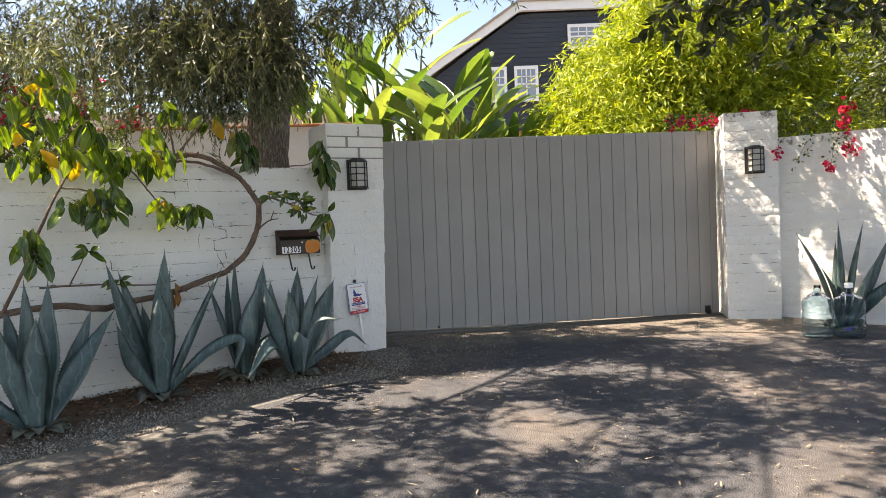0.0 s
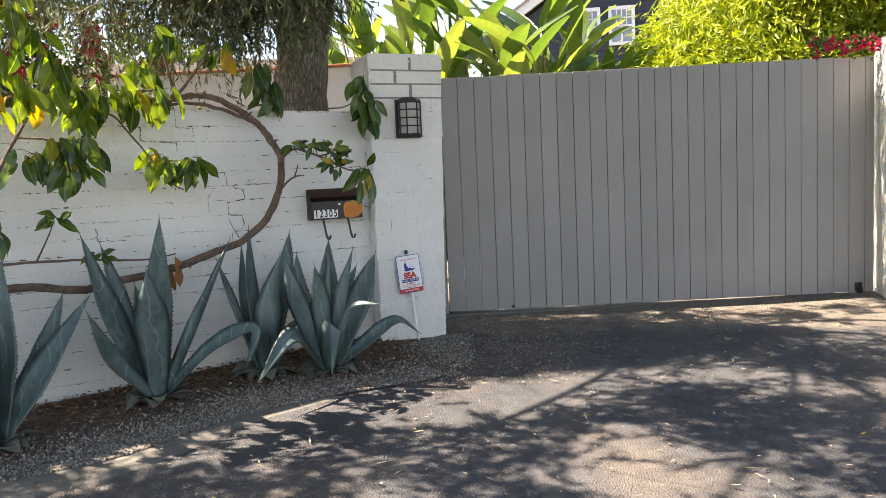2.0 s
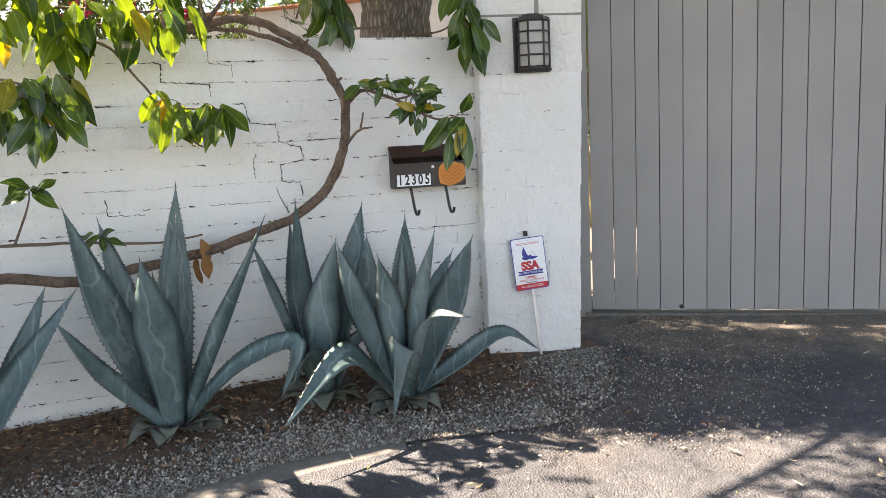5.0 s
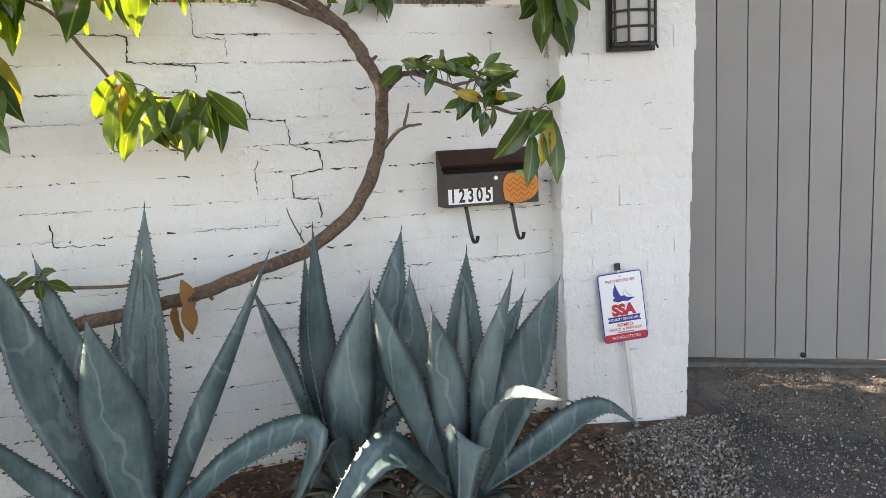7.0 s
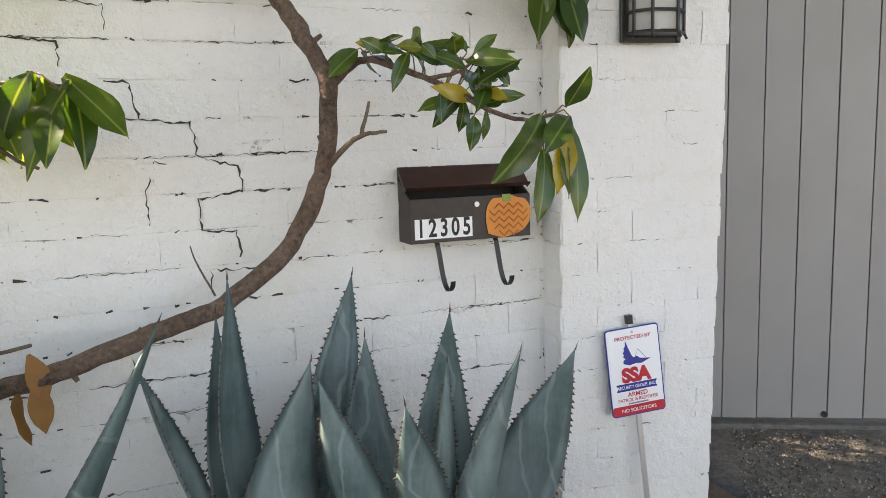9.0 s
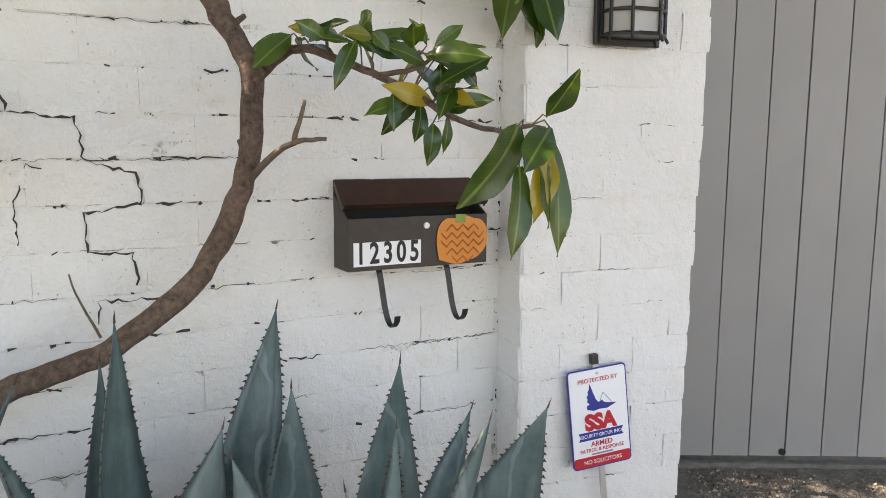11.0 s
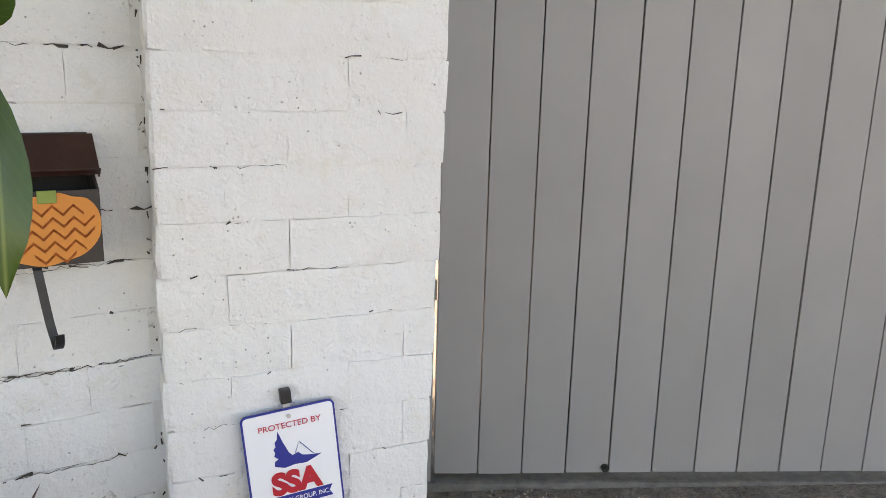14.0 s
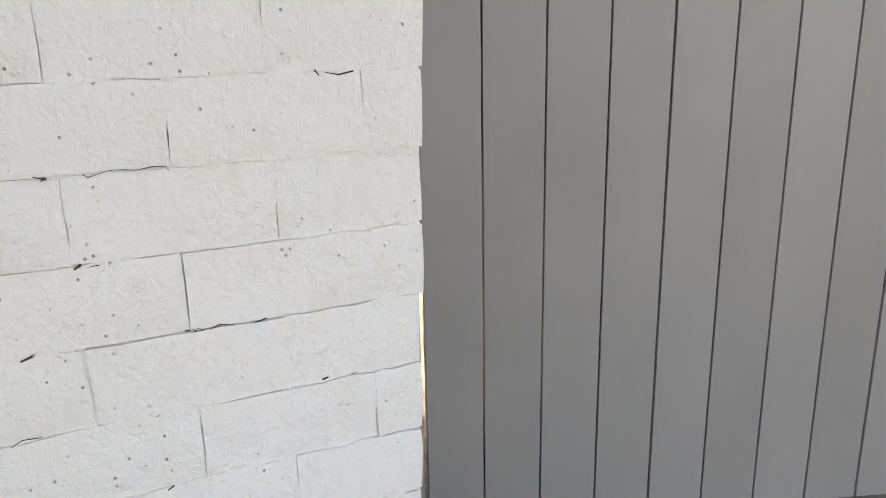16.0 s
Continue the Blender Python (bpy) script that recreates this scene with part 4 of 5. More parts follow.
SHRUB_SIZES = [(rnd(0.155, 0.19), rnd(0.068, 0.086)) for k in range(8)]
SHRUB_LEAVES = [leaf_mesh(*SHRUB_SIZES[k], 0.08 + 0.05 * k, k) for k in range(8)]
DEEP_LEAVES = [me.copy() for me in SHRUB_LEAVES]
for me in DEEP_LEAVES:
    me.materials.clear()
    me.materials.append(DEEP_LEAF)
STEM = [(2.9, 0.7, 0.3), (2.42, 0.74, 0.27), (2.09, 0.69, 0.23), (1.89, 0.71, 0.21), (1.56, 0.76, 0.2), (1.4, 0.8, 0.2), (1.2, 0.86, 0.2), (1.06, 0.905, 0.2), (0.9, 1.026, 0.2), (0.817, 1.168, 0.22), (0.785, 1.32, 0.27), (0.78, 1.46, 0.27), (0.82, 1.58, 0.2), (0.86, 1.68, 0.13), (0.96, 1.77, 0.1), (1.1, 1.86, 0.06), (1.25, 1.9, 0.02), (1.42, 1.87, 0.0), (1.6, 1.88, -0.05)]
BRANCHES = [
    ([(0.78, 1.5, 0.2), (0.85, 1.66, 0.16), (0.97, 1.74, 0.12), (1.15, 1.81, 0.1), (1.32, 1.84, 0.08), (1.5, 1.83, 0.05), (1.9, 1.86, 0.1)], 0.017),
    ([(1.39, 1.88, 0.02), (1.27, 2.03, 0.05), (1.12, 2.21, 0.08)], 0.012),
    ([(1.39, 1.88, 0.02), (1.44, 2.06, 0.08), (1.49, 2.25, 0.12)], 0.01),
    ([(0.77, 1.44, 0.23), (0.72, 1.5, 0.28), (0.68, 1.51, 0.32), (0.6, 1.48, 0.37), (0.54, 1.45, 0.42), (0.47, 1.4, 0.47), (0.44, 1.38, 0.49), (0.38, 1.35, 0.56), (0.33, 1.36, 0.62)], 0.011),
    ([(0.56, 1.46, 0.41), (0.5, 1.47, 0.45), (0.46, 1.5, 0.47)], 0.006),
    ([(0.79, 1.24, 0.25), (0.76, 1.3, 0.35), (0.735, 1.325, 0.42), (0.69, 1.33, 0.46)], 0.008),
    ([(0.74, 1.32, 0.41), (0.73, 1.4, 0.46)], 0.006),
    ([(2.1, 1.86, 0.2), (1.94, 1.79, 0.25), (1.82, 1.73, 0.28), (1.75, 1.64, 0.3), (1.67, 1.53, 0.3), (1.6, 1.43, 0.3), (1.5, 1.3, 0.3), (1.44, 1.27, 0.3)], 0.008),
    ([(1.6, 1.46, 0.3), (1.48, 1.45, 0.32), (1.37, 1.44, 0.33)], 0.006),
    ([(2.5, 0.88, 0.25), (2.3, 0.88, 0.25), (2.04, 0.87, 0.25), (1.71, 0.84, 0.24), (1.5, 0.86, 0.22)], 0.009),
    ([(2.3, 0.88, 0.25), (2.22, 1.05, 0.3), (2.2, 1.12, 0.33)], 0.006),
    ([(2.75, 0.72, 0.3), (2.6, 1.05, 0.36), (2.48, 1.35, 0.38), (2.35, 1.6, 0.36), (2.2, 1.85, 0.3), (2.05, 2.05, 0.3)], 0.014),
    ([(2.35, 1.6, 0.36), (2.2, 1.58, 0.42), (2.05, 1.52, 0.45)], 0.008),
    ([(2.2, 1.85, 0.3), (2.0, 1.9, 0.3), (1.75, 1.88, 0.3), (1.55, 1.9, 0.25)], 0.009),
    ([(2.6, 1.05, 0.36), (2.62, 1.2, 0.4), (2.6, 1.3, 0.45)], 0.007),
    ([(0.3, 1.83, -0.1), (0.2, 1.83, 0.05), (0.14, 1.86, 0.2), (0.08, 1.78, 0.27)], 0.006),
    ([(0.8, 1.85, -0.1), (0.5, 1.86, -0.02), (0.3, 1.83, -0.1)], 0.008),
    ([(1.08, 0.93, 0.2), (1.12, 1.02, 0.18), (1.13, 1.06, 0.17)], 0.003),
    ([(0.95, 1.9, 0.0), (0.9, 2.05, 0.0), (0.88, 2.15, 0.0)], 0.006),
]
# leaf clusters: where, how many, how wide
CLUSTERS = [
    ((1.6, 1.5, 0.34), 7, 0.05), ((1.54, 1.46, 0.36), 6, 0.05), ((1.38, 1.43, 0.42), 8, 0.05), ((1.47, 1.45, 0.36), 3, 0.03),
    ((0.14, 2.0, 0.2), 9, 0.06), ((0.1, 1.88, 0.24), 9, 0.06), ((0.1, 1.76, 0.24), 6, 0.05),
    ((0.84, 2.1, 0.05), 8, 0.05), ((0.78, 1.98, 0.06), 9, 0.06), ((0.75, 1.88, 0.07), 6, 0.05),
    ((2.0, 1.56, 0.45), 10, 0.07), ((2.15, 1.53, 0.45), 10, 0.08), ((2.07, 1.44, 0.46), 9, 0.07), ((2.28, 1.5, 0.5), 9, 0.08),
    ((2.2, 1.13, 0.36), 10, 0.03), ((1.95, 0.89, 0.25), 7, 0.03), ((0.46, 1.43, 0.47), 8, 0.03), ((0.5, 1.5, 0.46), 7, 0.02), ((0.69, 1.53, 0.31), 5, 0.012), ((0.6, 1.54, 0.37), 5, 0.015),
]
# the same, in the thick of the shrub
CROWN_CLUSTERS = [
    ((2.6, 1.26, 0.5), 11, 0.08), ((2.56, 1.14, 0.5), 9, 0.08), ((2.05, 1.83, 0.36), 11, 0.09), ((1.89, 1.9, 0.35), 11, 0.09), ((1.72, 1.84, 0.35), 11, 0.08), ((1.56, 1.87, 0.3), 9, 0.07), ((1.95, 1.78, 0.38), 8, 0.08),
    ((2.22, 1.87, 0.42), 10, 0.1), ((2.36, 1.82, 0.45), 10, 0.1), ((2.48, 2.02, 0.45), 10, 0.1), ((2.17, 2.05, 0.4), 10, 0.1), ((2.29, 2.25, 0.4), 9, 0.1), ((2.4, 2.4, 0.4), 9, 0.1),
    ((2.57, 1.79, 0.5), 10, 0.1), ((2.58, 2.19, 0.5), 10, 0.12), ((2.75, 2.0, 0.5), 10, 0.14), ((1.45, 2.28, 0.15), 8, 0.08), ((1.12, 2.2, 0.1), 5, 0.06), ((1.6, 2.05, 0.2), 8, 0.08),
]


# single leaves round the mailbox twig: along, up and out at the stalk, the same at the point, and the width
ROSETTE_LEAVES = [
    (0.462, 1.405, 0.46, 0.567, 1.435, 0.49, 0.041),
    (0.551, 1.42, 0.46, 0.559, 1.353, 0.49, 0.029),
    (0.481, 1.481, 0.46, 0.562, 1.519, 0.49, 0.041),
    (0.438, 1.406, 0.46, 0.328, 1.419, 0.49, 0.035),
    (0.438, 1.392, 0.46, 0.39, 1.407, 0.49, 0.035),
    (0.462, 1.364, 0.46, 0.477, 1.287, 0.49, 0.041),
    (0.428, 1.379, 0.46, 0.439, 1.31, 0.49, 0.024),
    (0.491, 1.4, 0.46, 0.496, 1.336, 0.49, 0.041),
    (0.448, 1.41, 0.46, 0.448, 1.472, 0.49, 0.059),
    (0.428, 1.521, 0.46, 0.342, 1.483, 0.49, 0.041),
    (0.398, 1.477, 0.46, 0.375, 1.449, 0.49, 0.029),
    (0.457, 1.518, 0.46, 0.41, 1.563, 0.49, 0.029),
    (0.476, 1.517, 0.46, 0.504, 1.563, 0.49, 0.024),
]
HANGING_LEAVES = [
    (0.628, 1.517, 0.46, 0.684, 1.441, 0.49, 0.035),
    (0.701, 1.515, 0.46, 0.642, 1.517, 0.49, 0.024),
    (0.693, 1.516, 0.46, 0.743, 1.539, 0.49, 0.035),
    (0.594, 1.525, 0.46, 0.653, 1.536, 0.49, 0.033),
    (0.593, 1.533, 0.46, 0.575, 1.506, 0.49, 0.029),
    (0.363, 1.358, 0.62, 0.468, 1.215, 0.7, 0.092),
    (0.287, 1.355, 0.62, 0.393, 1.285, 0.7, 0.063),
    (0.358, 1.28, 0.62, 0.392, 1.125, 0.7, 0.059),
    (0.293, 1.324, 0.62, 0.343, 1.202, 0.7, 0.057),
    (0.283, 1.328, 0.62, 0.287, 1.121, 0.7, 0.057),
    (0.295, 1.376, 0.62, 0.276, 1.454, 0.7, 0.057),
    (0.318, 1.306, 0.62, 0.304, 1.191, 0.7, 0.049),
]


def blade_pose(p, d, up):
    """A leaf's pose: its length along d, its upper face turned towards up."""
    x = d.normalized()
    z = (up - x * up.dot(x)).normalized()
    y = z.cross(x)
    return Matrix.Translation(p) @ Matrix((x, y, z)).transposed().to_4x4()


def build_shrub():
    shrub = thing("espalier_shrub", WALL_L, "leafy shrub trained along the white wall, backlit leaves", "shrub")
    L = lambda p: Vector((-p[0], -p[2], p[1]))
    bm = bmesh.new()
    pts = curve_points([L(p) for p in STEM], 5)
    n = len(pts)
    pts_stem = list(pts)
    tube(bm, [p + rvec(0.0045) for p in pts], [0.026 - 0.006 * i / n for i in range(n)], 10, 0.25)
    part("stem", bm, STEM_BARK, shrub, "knotted brown stem curving up the wall", True)
    for path, r in BRANCHES:
        bm = bmesh.new()
        pts = curve_points([L(p) for p in path], 4)
        tube(bm, [p + rvec(r * 0.3) for p in pts], [r * (1 - 0.55 * i / len(pts)) for i in range(len(pts))], 8, 0.25)
        part("branch", bm, STEM_BARK if r > 0.01 else TWIG, shrub, "", True)
    rng = random.Random(11)
    for i in range(14, n - 6, 5):
        p = pts_stem[i]
        d = Vector((rng.uniform(-1, 1), rng.uniform(-1, 0.1), rng.uniform(-0.6, 1))).normalized()
        bm = bmesh.new()
        tube(bm, [p + d * 0.012, p + d * rng.uniform(0.036, 0.05)], [0.009, 0.0055], 7, 0.2)
        part("stub", bm, STEM_BARK, shrub, "", True)
    for centre, count, spread in CLUSTERS + CROWN_CLUSTERS:
        c = L(centre)
        turn = rng.uniform(0, 6.28)
        for k in range(count):
            a = turn + 2.4 * k
            up = centre[1] < 1.2 and centre[0] < 2.3 or 0.3 < centre[0] < 0.72
            d = Vector((math.cos(a), 0.9 * math.sin(a) - 0.15, rng.uniform(-0.7, 0.6) if up else rng.uniform(-3.2, -0.6)))
            p = c + Vector((rng.uniform(-1, 1), rng.uniform(-0.8, 0.8), rng.uniform(-0.8, 0.8))) * spread
            root = p + Vector((d.x, d.y, 0)).normalized() * 0.02
            if k % 2 == 0:
                bm = bmesh.new()
                tube(bm, [c, c.lerp(root, 0.6) + Vector((0, 0, 0.008)), root], [0.0025, 0.0018, 0.0014], 4)
                part("leaf_stalk", bm, TWIG, shrub)
            # clusters in shade take the darker leaf copy
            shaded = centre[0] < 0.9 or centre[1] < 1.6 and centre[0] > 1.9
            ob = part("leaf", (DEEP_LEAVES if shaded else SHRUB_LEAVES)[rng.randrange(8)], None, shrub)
            ob.matrix_local = blade_pose(root, d, Vector((rng.uniform(-0.7, 0.7), -0.75, rng.uniform(0.2, 1.0)))) @ Matrix.Scale(rng.uniform(0.5, 0.72) if up else rng.uniform(0.75, 1.18), 4)
    twig = curve_points([L(q) for q in BRANCHES[3][0]], 4)
    for s0, z0, o0, s1, z1, o1, wide in ROSETTE_LEAVES + HANGING_LEAVES:
        a, b = L((s0, z0, o0)), L((s1, z1, o1))
        near = min(twig, key=lambda q: (q - a).length)
        bm = bmesh.new()
        tube(bm, [near, near.lerp(a, 0.5) + Vector((0, -0.01, 0.012)), a], 0.0017, 5)
        part("leaf_stalk", bm, TWIG, shrub)
        k = rng.randrange(8)
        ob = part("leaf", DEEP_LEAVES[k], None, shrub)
        long = (b - a).length
        turn = blade_pose(a, b - a, Vector((rng.uniform(-0.5, 0.5), -0.9, rng.uniform(0.1, 0.7))))
        size = SHRUB_SIZES[k]
        ob.matrix_local = turn @ Matrix.Diagonal((long / size[0], 1.05 * wide / size[1], wide / size[1], 1))
    for s, z in ((1.54, 0.75), (1.5, 0.77), (1.51, 0.84)):
        ob = part("withered_leaf", DRY_MESH, None, shrub, "curled brown dead leaf")
        ob.matrix_local = facing(L((s, z, 0.22)), (rng.uniform(-0.3, 0.3), -0.1, -1), rng.uniform(-1, 1), 0.75)


DRY_MESH = SHRUB_LEAVES[2].copy()
DRY_MESH.materials.clear()
DRY_MESH.materials.append(DRY_LEAF)
build_shrub()


# ---- olive tree ----
def sprays(rng, tips, leaves, spread, length, droop):
    """Leaf matrices along short hanging twigs that start at the tips."""
    out, twigs = [], []
    for p in tips:
        d = Vector((rng.uniform(-1, 1), rng.uniform(-1, 1), rng.uniform(-droop, 0.5))).normalized()
        L = length * rng.uniform(0.6, 1.3)
        q = p.copy()
        line = [q.copy()]
        for k in range(leaves):
            d = (d + Vector((0, 0, -0.09 * droop))).normalized()
            q = q + d * (L / leaves)
            ld = (d + Vector((rng.uniform(-1, 1), rng.uniform(-1, 1), rng.uniform(-1, 0.7))) * spread).normalized()
            out.append(facing(q, ld, rng.uniform(0, 6.28), rng.uniform(0.7, 1.25)))
            line.append(q.copy())
        twigs.append(line)
    return out, twigs


def crown(name, parent, material, protos, tips, leaves, spread, length, droop, seed, twig_r=0.002, twig_mat=None):
    rng = random.Random(seed)
    mats, twigs = sprays(rng, tips, leaves, spread, length, droop)
    ob = part(name, cloud(name, material, protos, mats), None, parent)
    ob["kind"] = "stuff"
    if twig_r:
        bm = bmesh.new()
        for line in twigs[:2500]:
            tube(bm, line[::3] + [line[-1]], twig_r, 3)
        t = part("twig", bm, twig_mat or TWIG, parent)
        t["kind"] = "stuff"
    return ob


def build_olive():
    base_p = Vector((-1.7, 7.55, 0.05))
    tree = thing("olive_tree", pose(*base_p), "olive tree with furrowed trunk behind the wall", "tree")
    trunk = [(0.02, 0, -0.1), (0, 0, 0.8), (-0.02, 0.02, 1.6), (0.03, 0.02, 2.3), (0.1, 0, 3.0), (0.2, -0.1, 3.7), (0.3, -0.2, 4.4)]
    bm = bmesh.new()
    pts = curve_points(trunk, 6)
    tube(bm, pts, [0.25 - 0.1 * i / len(pts) for i in range(len(pts))], 24, 0.2)
    part("trunk", bm, BARK, tree, "", True)
    limbs = [
        [(0.06, 0, 2.9), (-0.5, -0.3, 3.6), (-1.4, -0.8, 4.2), (-2.6, -1.2, 4.6), (-3.8, -1.3, 4.9)],
        [(0.1, 0, 3.2), (0.3, -0.8, 3.9), (0.2, -1.8, 4.4), (-0.3, -3.0, 4.7), (-1.0, -4.2, 4.9)],
        [(0.2, -0.1, 3.6), (0.9, 0.1, 4.2), (1.7, -0.2, 4.7), (2.4, -0.4, 5.0)],
        [(0.25, -0.2, 4.2), (-0.4, -1.3, 4.7), (-1.4, -2.6, 5.0), (-2.4, -3.8, 5.1)],
        [(0.2, -0.1, 3.7), (-0.5, 0.5, 4.4), (-1.6, 0.8, 4.9), (-2.9, 0.6, 5.2)],
        [(0.3, -0.2, 4.4), (0.3, -0.3, 5.0), (0.2, -0.6, 5.6)],
        [(0.1, 0, 3.4), (-0.9, -0.9, 4.1), (-2.2, -2.0, 4.5), (-3.5, -2.6, 4.7), (-4.6, -3.4, 4.9)],
    ]
    for path in limbs:
        bm = bmesh.new()
        pts = curve_points(path, 5)
        tube(bm, pts, [0.03 - 0.02 * i / len(pts) for i in range(len(pts))], 10, 0.2)
        part("limb", bm, BARK, tree, "", True)
    rng = random.Random(21)
    high = []
    # the high crown, unseen: leaf clumps with gaps, added for their shadows, fewest falling on the middle of the drive
    for _ in range(3700):
        gx, gy = rng.uniform(-3.4, 6.8), rng.uniform(1.4, 8.6)
        h = rng.uniform(3.4, 4.3) if gy < 6.2 and gx < 2.2 else rng.uniform(4.2, 5.2)
        gap = -0.16
        if -1.7 < gx < 0.6 and 5.15 + 0.42 * (gx + 1.4) < gy < 6.75:
            gap = 0.32
        elif gx < 1.3 and gy > 7.0:
            gap = -0.4
        elif gx < 1.9 and gy < 6.0:
            gap = -0.13
        elif gx > 4.0:
            gap = -0.12
        elif gx > 1.0 and gy > 7.2:
            gap = 0.06
        elif gx > 1.0 and gy > 5.2:
            gap = -0.07
        if 0.65 * noise.noise(Vector((gx * 1.0, gy * 1.7, 1.7))) + 0.5 * noise.noise(Vector((gx * 2.6, gy * 4.2, 7.7))) < gap:
            continue
        c = Vector((gx - 0.781 * h, gy, h)) - base_p
        r = rng.uniform(0.05, 0.12)
        for _ in range(int(5 + 60 * r)):
            high.append(c + Vector((rng.gauss(0, r), rng.gauss(0, r), rng.gauss(0, r * 0.6))))
    small = (np.array([(0, 0, 0), (0.045, 0.013, 0), (0.095, 0, 0), (0.045, -0.013, 0)]), [(0, 3, 2, 1)])
    crown("shade_crown", tree, OLIVE_LEAF, [small], high, 9, 0.75, 0.2, 1.0, 23, 0)
    tips = []
    # hanging sprays low over the wall and round the trunk
    for cx, cy, cz, r, n in ((-0.55, -0.45, 3.15, 0.42, 420), (-1.1, -0.5, 3.1, 0.42, 380), (-0.08, -0.55, 3.15, 0.36, 330), (-0.45, -0.6, 2.6, 0.3, 190), (-1.1, -0.9, 2.6, 0.3, 120), (0.85, -0.6, 3.15, 0.25, 110), (1.25, -0.5, 3.3, 0.3, 130), (-2.7, 0.5, 3.35, 0.42, 380), (0.3, -0.5, 2.75, 0.22, 150), (2.2, -0.7, 3.6, 0.25, 24), (-3.2, 0.4, 3.1, 0.35, 160), (0.16, -0.65, 2.78, 0.26, 138), (-0.01, -0.6, 2.58, 0.22, 90), (-0.18, -0.65, 2.8, 0.28, 132), (-0.42, -0.7, 2.68, 0.28, 108), (-0.62, -0.75, 2.9, 0.28, 96), (-0.52, -0.65, 2.42, 0.18, 42), (0.41, -0.65, 2.95, 0.24, 72), (-1.6, -1.05, 2.9, 0.26, 78), (-1.38, -0.95, 3.0, 0.26, 72), (-1.85, -1.05, 2.78, 0.22, 54)):
        for _ in range(n):
            tips.append(Vector((cx, cy, cz)) + Vector((rng.gauss(0, r * 0.7), rng.gauss(0, r * 0.6), rng.gauss(0, r * 0.6))))
    crown("crown", tree, OLIVE_LEAF, [blade(0.075, 0.015, 2, 0.1), blade(0.085, 0.016, 2, 0.2), blade(0.065, 0.014, 2, 0.05)], tips, 12, 0.75, 0.34, 1.2, 22)


build_olive()


# ---- plants and houses behind the gate ----
def banana_leaf_mesh(length, width, droop, seed):
    rng = random.Random(seed)
    bm = bmesh.new()
    n = 26
    rows = []
    for i in range(n + 1):
        t = i / n
        w = width / 2 * math.sin(math.pi * min(1.0, 0.04 + t * 0.95)) ** 0.55
        jag = 1 - (0.14 * rng.random() if i % 3 == 0 else 0)
        z = -droop * length * t * t
        x = length * t * (1 - 0.25 * droop * t)
        rows.append([bm.verts.new((x + dx, f * w * jag, z + abs(f) * w * 0.35 * (1 - 1.2 * t))) for f, dx in ((-1, 0.03), (-0.5, 0.01), (0, 0), (0.5, 0.01), (1, 0.03))])
    for r0, r1 in zip(rows, rows[1:]):
        for k in range(4):
            bm.faces.new((r0[k], r1[k], r1[k + 1], r0[k + 1]))
    return as_mesh("leaf", bm, BANANA_LEAF, True)


BANANAS = [banana_leaf_mesh(rnd(0.85, 1.25), rnd(0.24, 0.34), rnd(0.05, 0.5), k) for k in range(7)]
STALK = make_rough("banana_stalk", (0.16, 0.12, 0.05), (0.3, 0.26, 0.1), 12, 0.6)


def build_banana(x, y, h, seed, lean=0.0):
    rng = random.Random(seed)
    pl = thing("bird_of_paradise_plant", pose(x, y, 0.1), "giant bird of paradise with broad sunlit leaves", "plant", "broad-leaved plants behind the gate")
    for k in range(26):
        a = rng.uniform(0, 6.28)
        tilt = rng.uniform(0.1, 0.75)
        foot = Vector((rng.uniform(-0.4, 0.4), rng.uniform(-0.3, 0.3), 0))
        hh = h * rng.uniform(0.5, 1.0)
        top = foot + Vector((math.cos(a) * tilt * 0.9 + lean, math.sin(a) * tilt * 0.5, hh))
        bm = bmesh.new()
        tube(bm, curve_points([foot, foot.lerp(top, 0.5) + Vector((0, 0, 0.15)), top], 5), [0.035 - 0.002 * i for i in range(11)], 7)
        part("stalk", bm, STALK, pl, "", True)
        d = Vector((math.cos(a) * (0.25 + tilt), math.sin(a) * (0.2 + tilt * 0.6), rng.uniform(0.35, 1.5)))
        ob = part("leaf", BANANAS[rng.randrange(7)], None, pl)
        ob.matrix_local = facing(top, d, rng.uniform(-1.1, 1.1), rng.uniform(0.75, 1.15))


for i, (x, y, h, lean) in enumerate([(-1.6, 12.6, 3.4, 0), (-0.9, 13.0, 4.2, 0), (-0.2, 12.6, 3.5, 0.1), (0.5, 13.0, 3.2, 0.2), (1.0, 13.2, 2.7, 0.3), (-2.1, 13.4, 3.2, -0.2), (0.1, 12.2, 2.9, 0)]):
    build_banana(x, y, h, 40 + i, lean)


def build_hedge(name, label, category, material, blobs, protos, per, leaves, spread, length, droop, seed, canes=True, twig_r=0.0):
    h = thing(name, pose(blobs[0][0], blobs[0][1], 0.1), label, category)
    o = Vector((blobs[0][0], blobs[0][1], 0.1))
    rng = random.Random(seed)
    tips = []
    for x, y, z, rx, ry, rz, share in blobs:
        for _ in range(int(per * share)):
            v = rvec(1)
            v = v.normalized() * (v.length ** 0.35)
            k = 1 + 0.22 * noise.noise(v * 2.6 + Vector((x, y, z)))
            tips.append(Vector((x + v.x * rx * k, y + v.y * ry * k, z + v.z * rz * k)) - o)
    crown("foliage", h, material, protos, tips, leaves, spread, length, droop, seed, twig_r)
    if canes:
        for x, y, z, rx, ry, rz, share in blobs:
            for _ in range(4):
                bm = bmesh.new()
                fx, fy = x + rng.uniform(-0.5, 0.5) * rx, y + rng.uniform(-0.3, 0.3) * ry
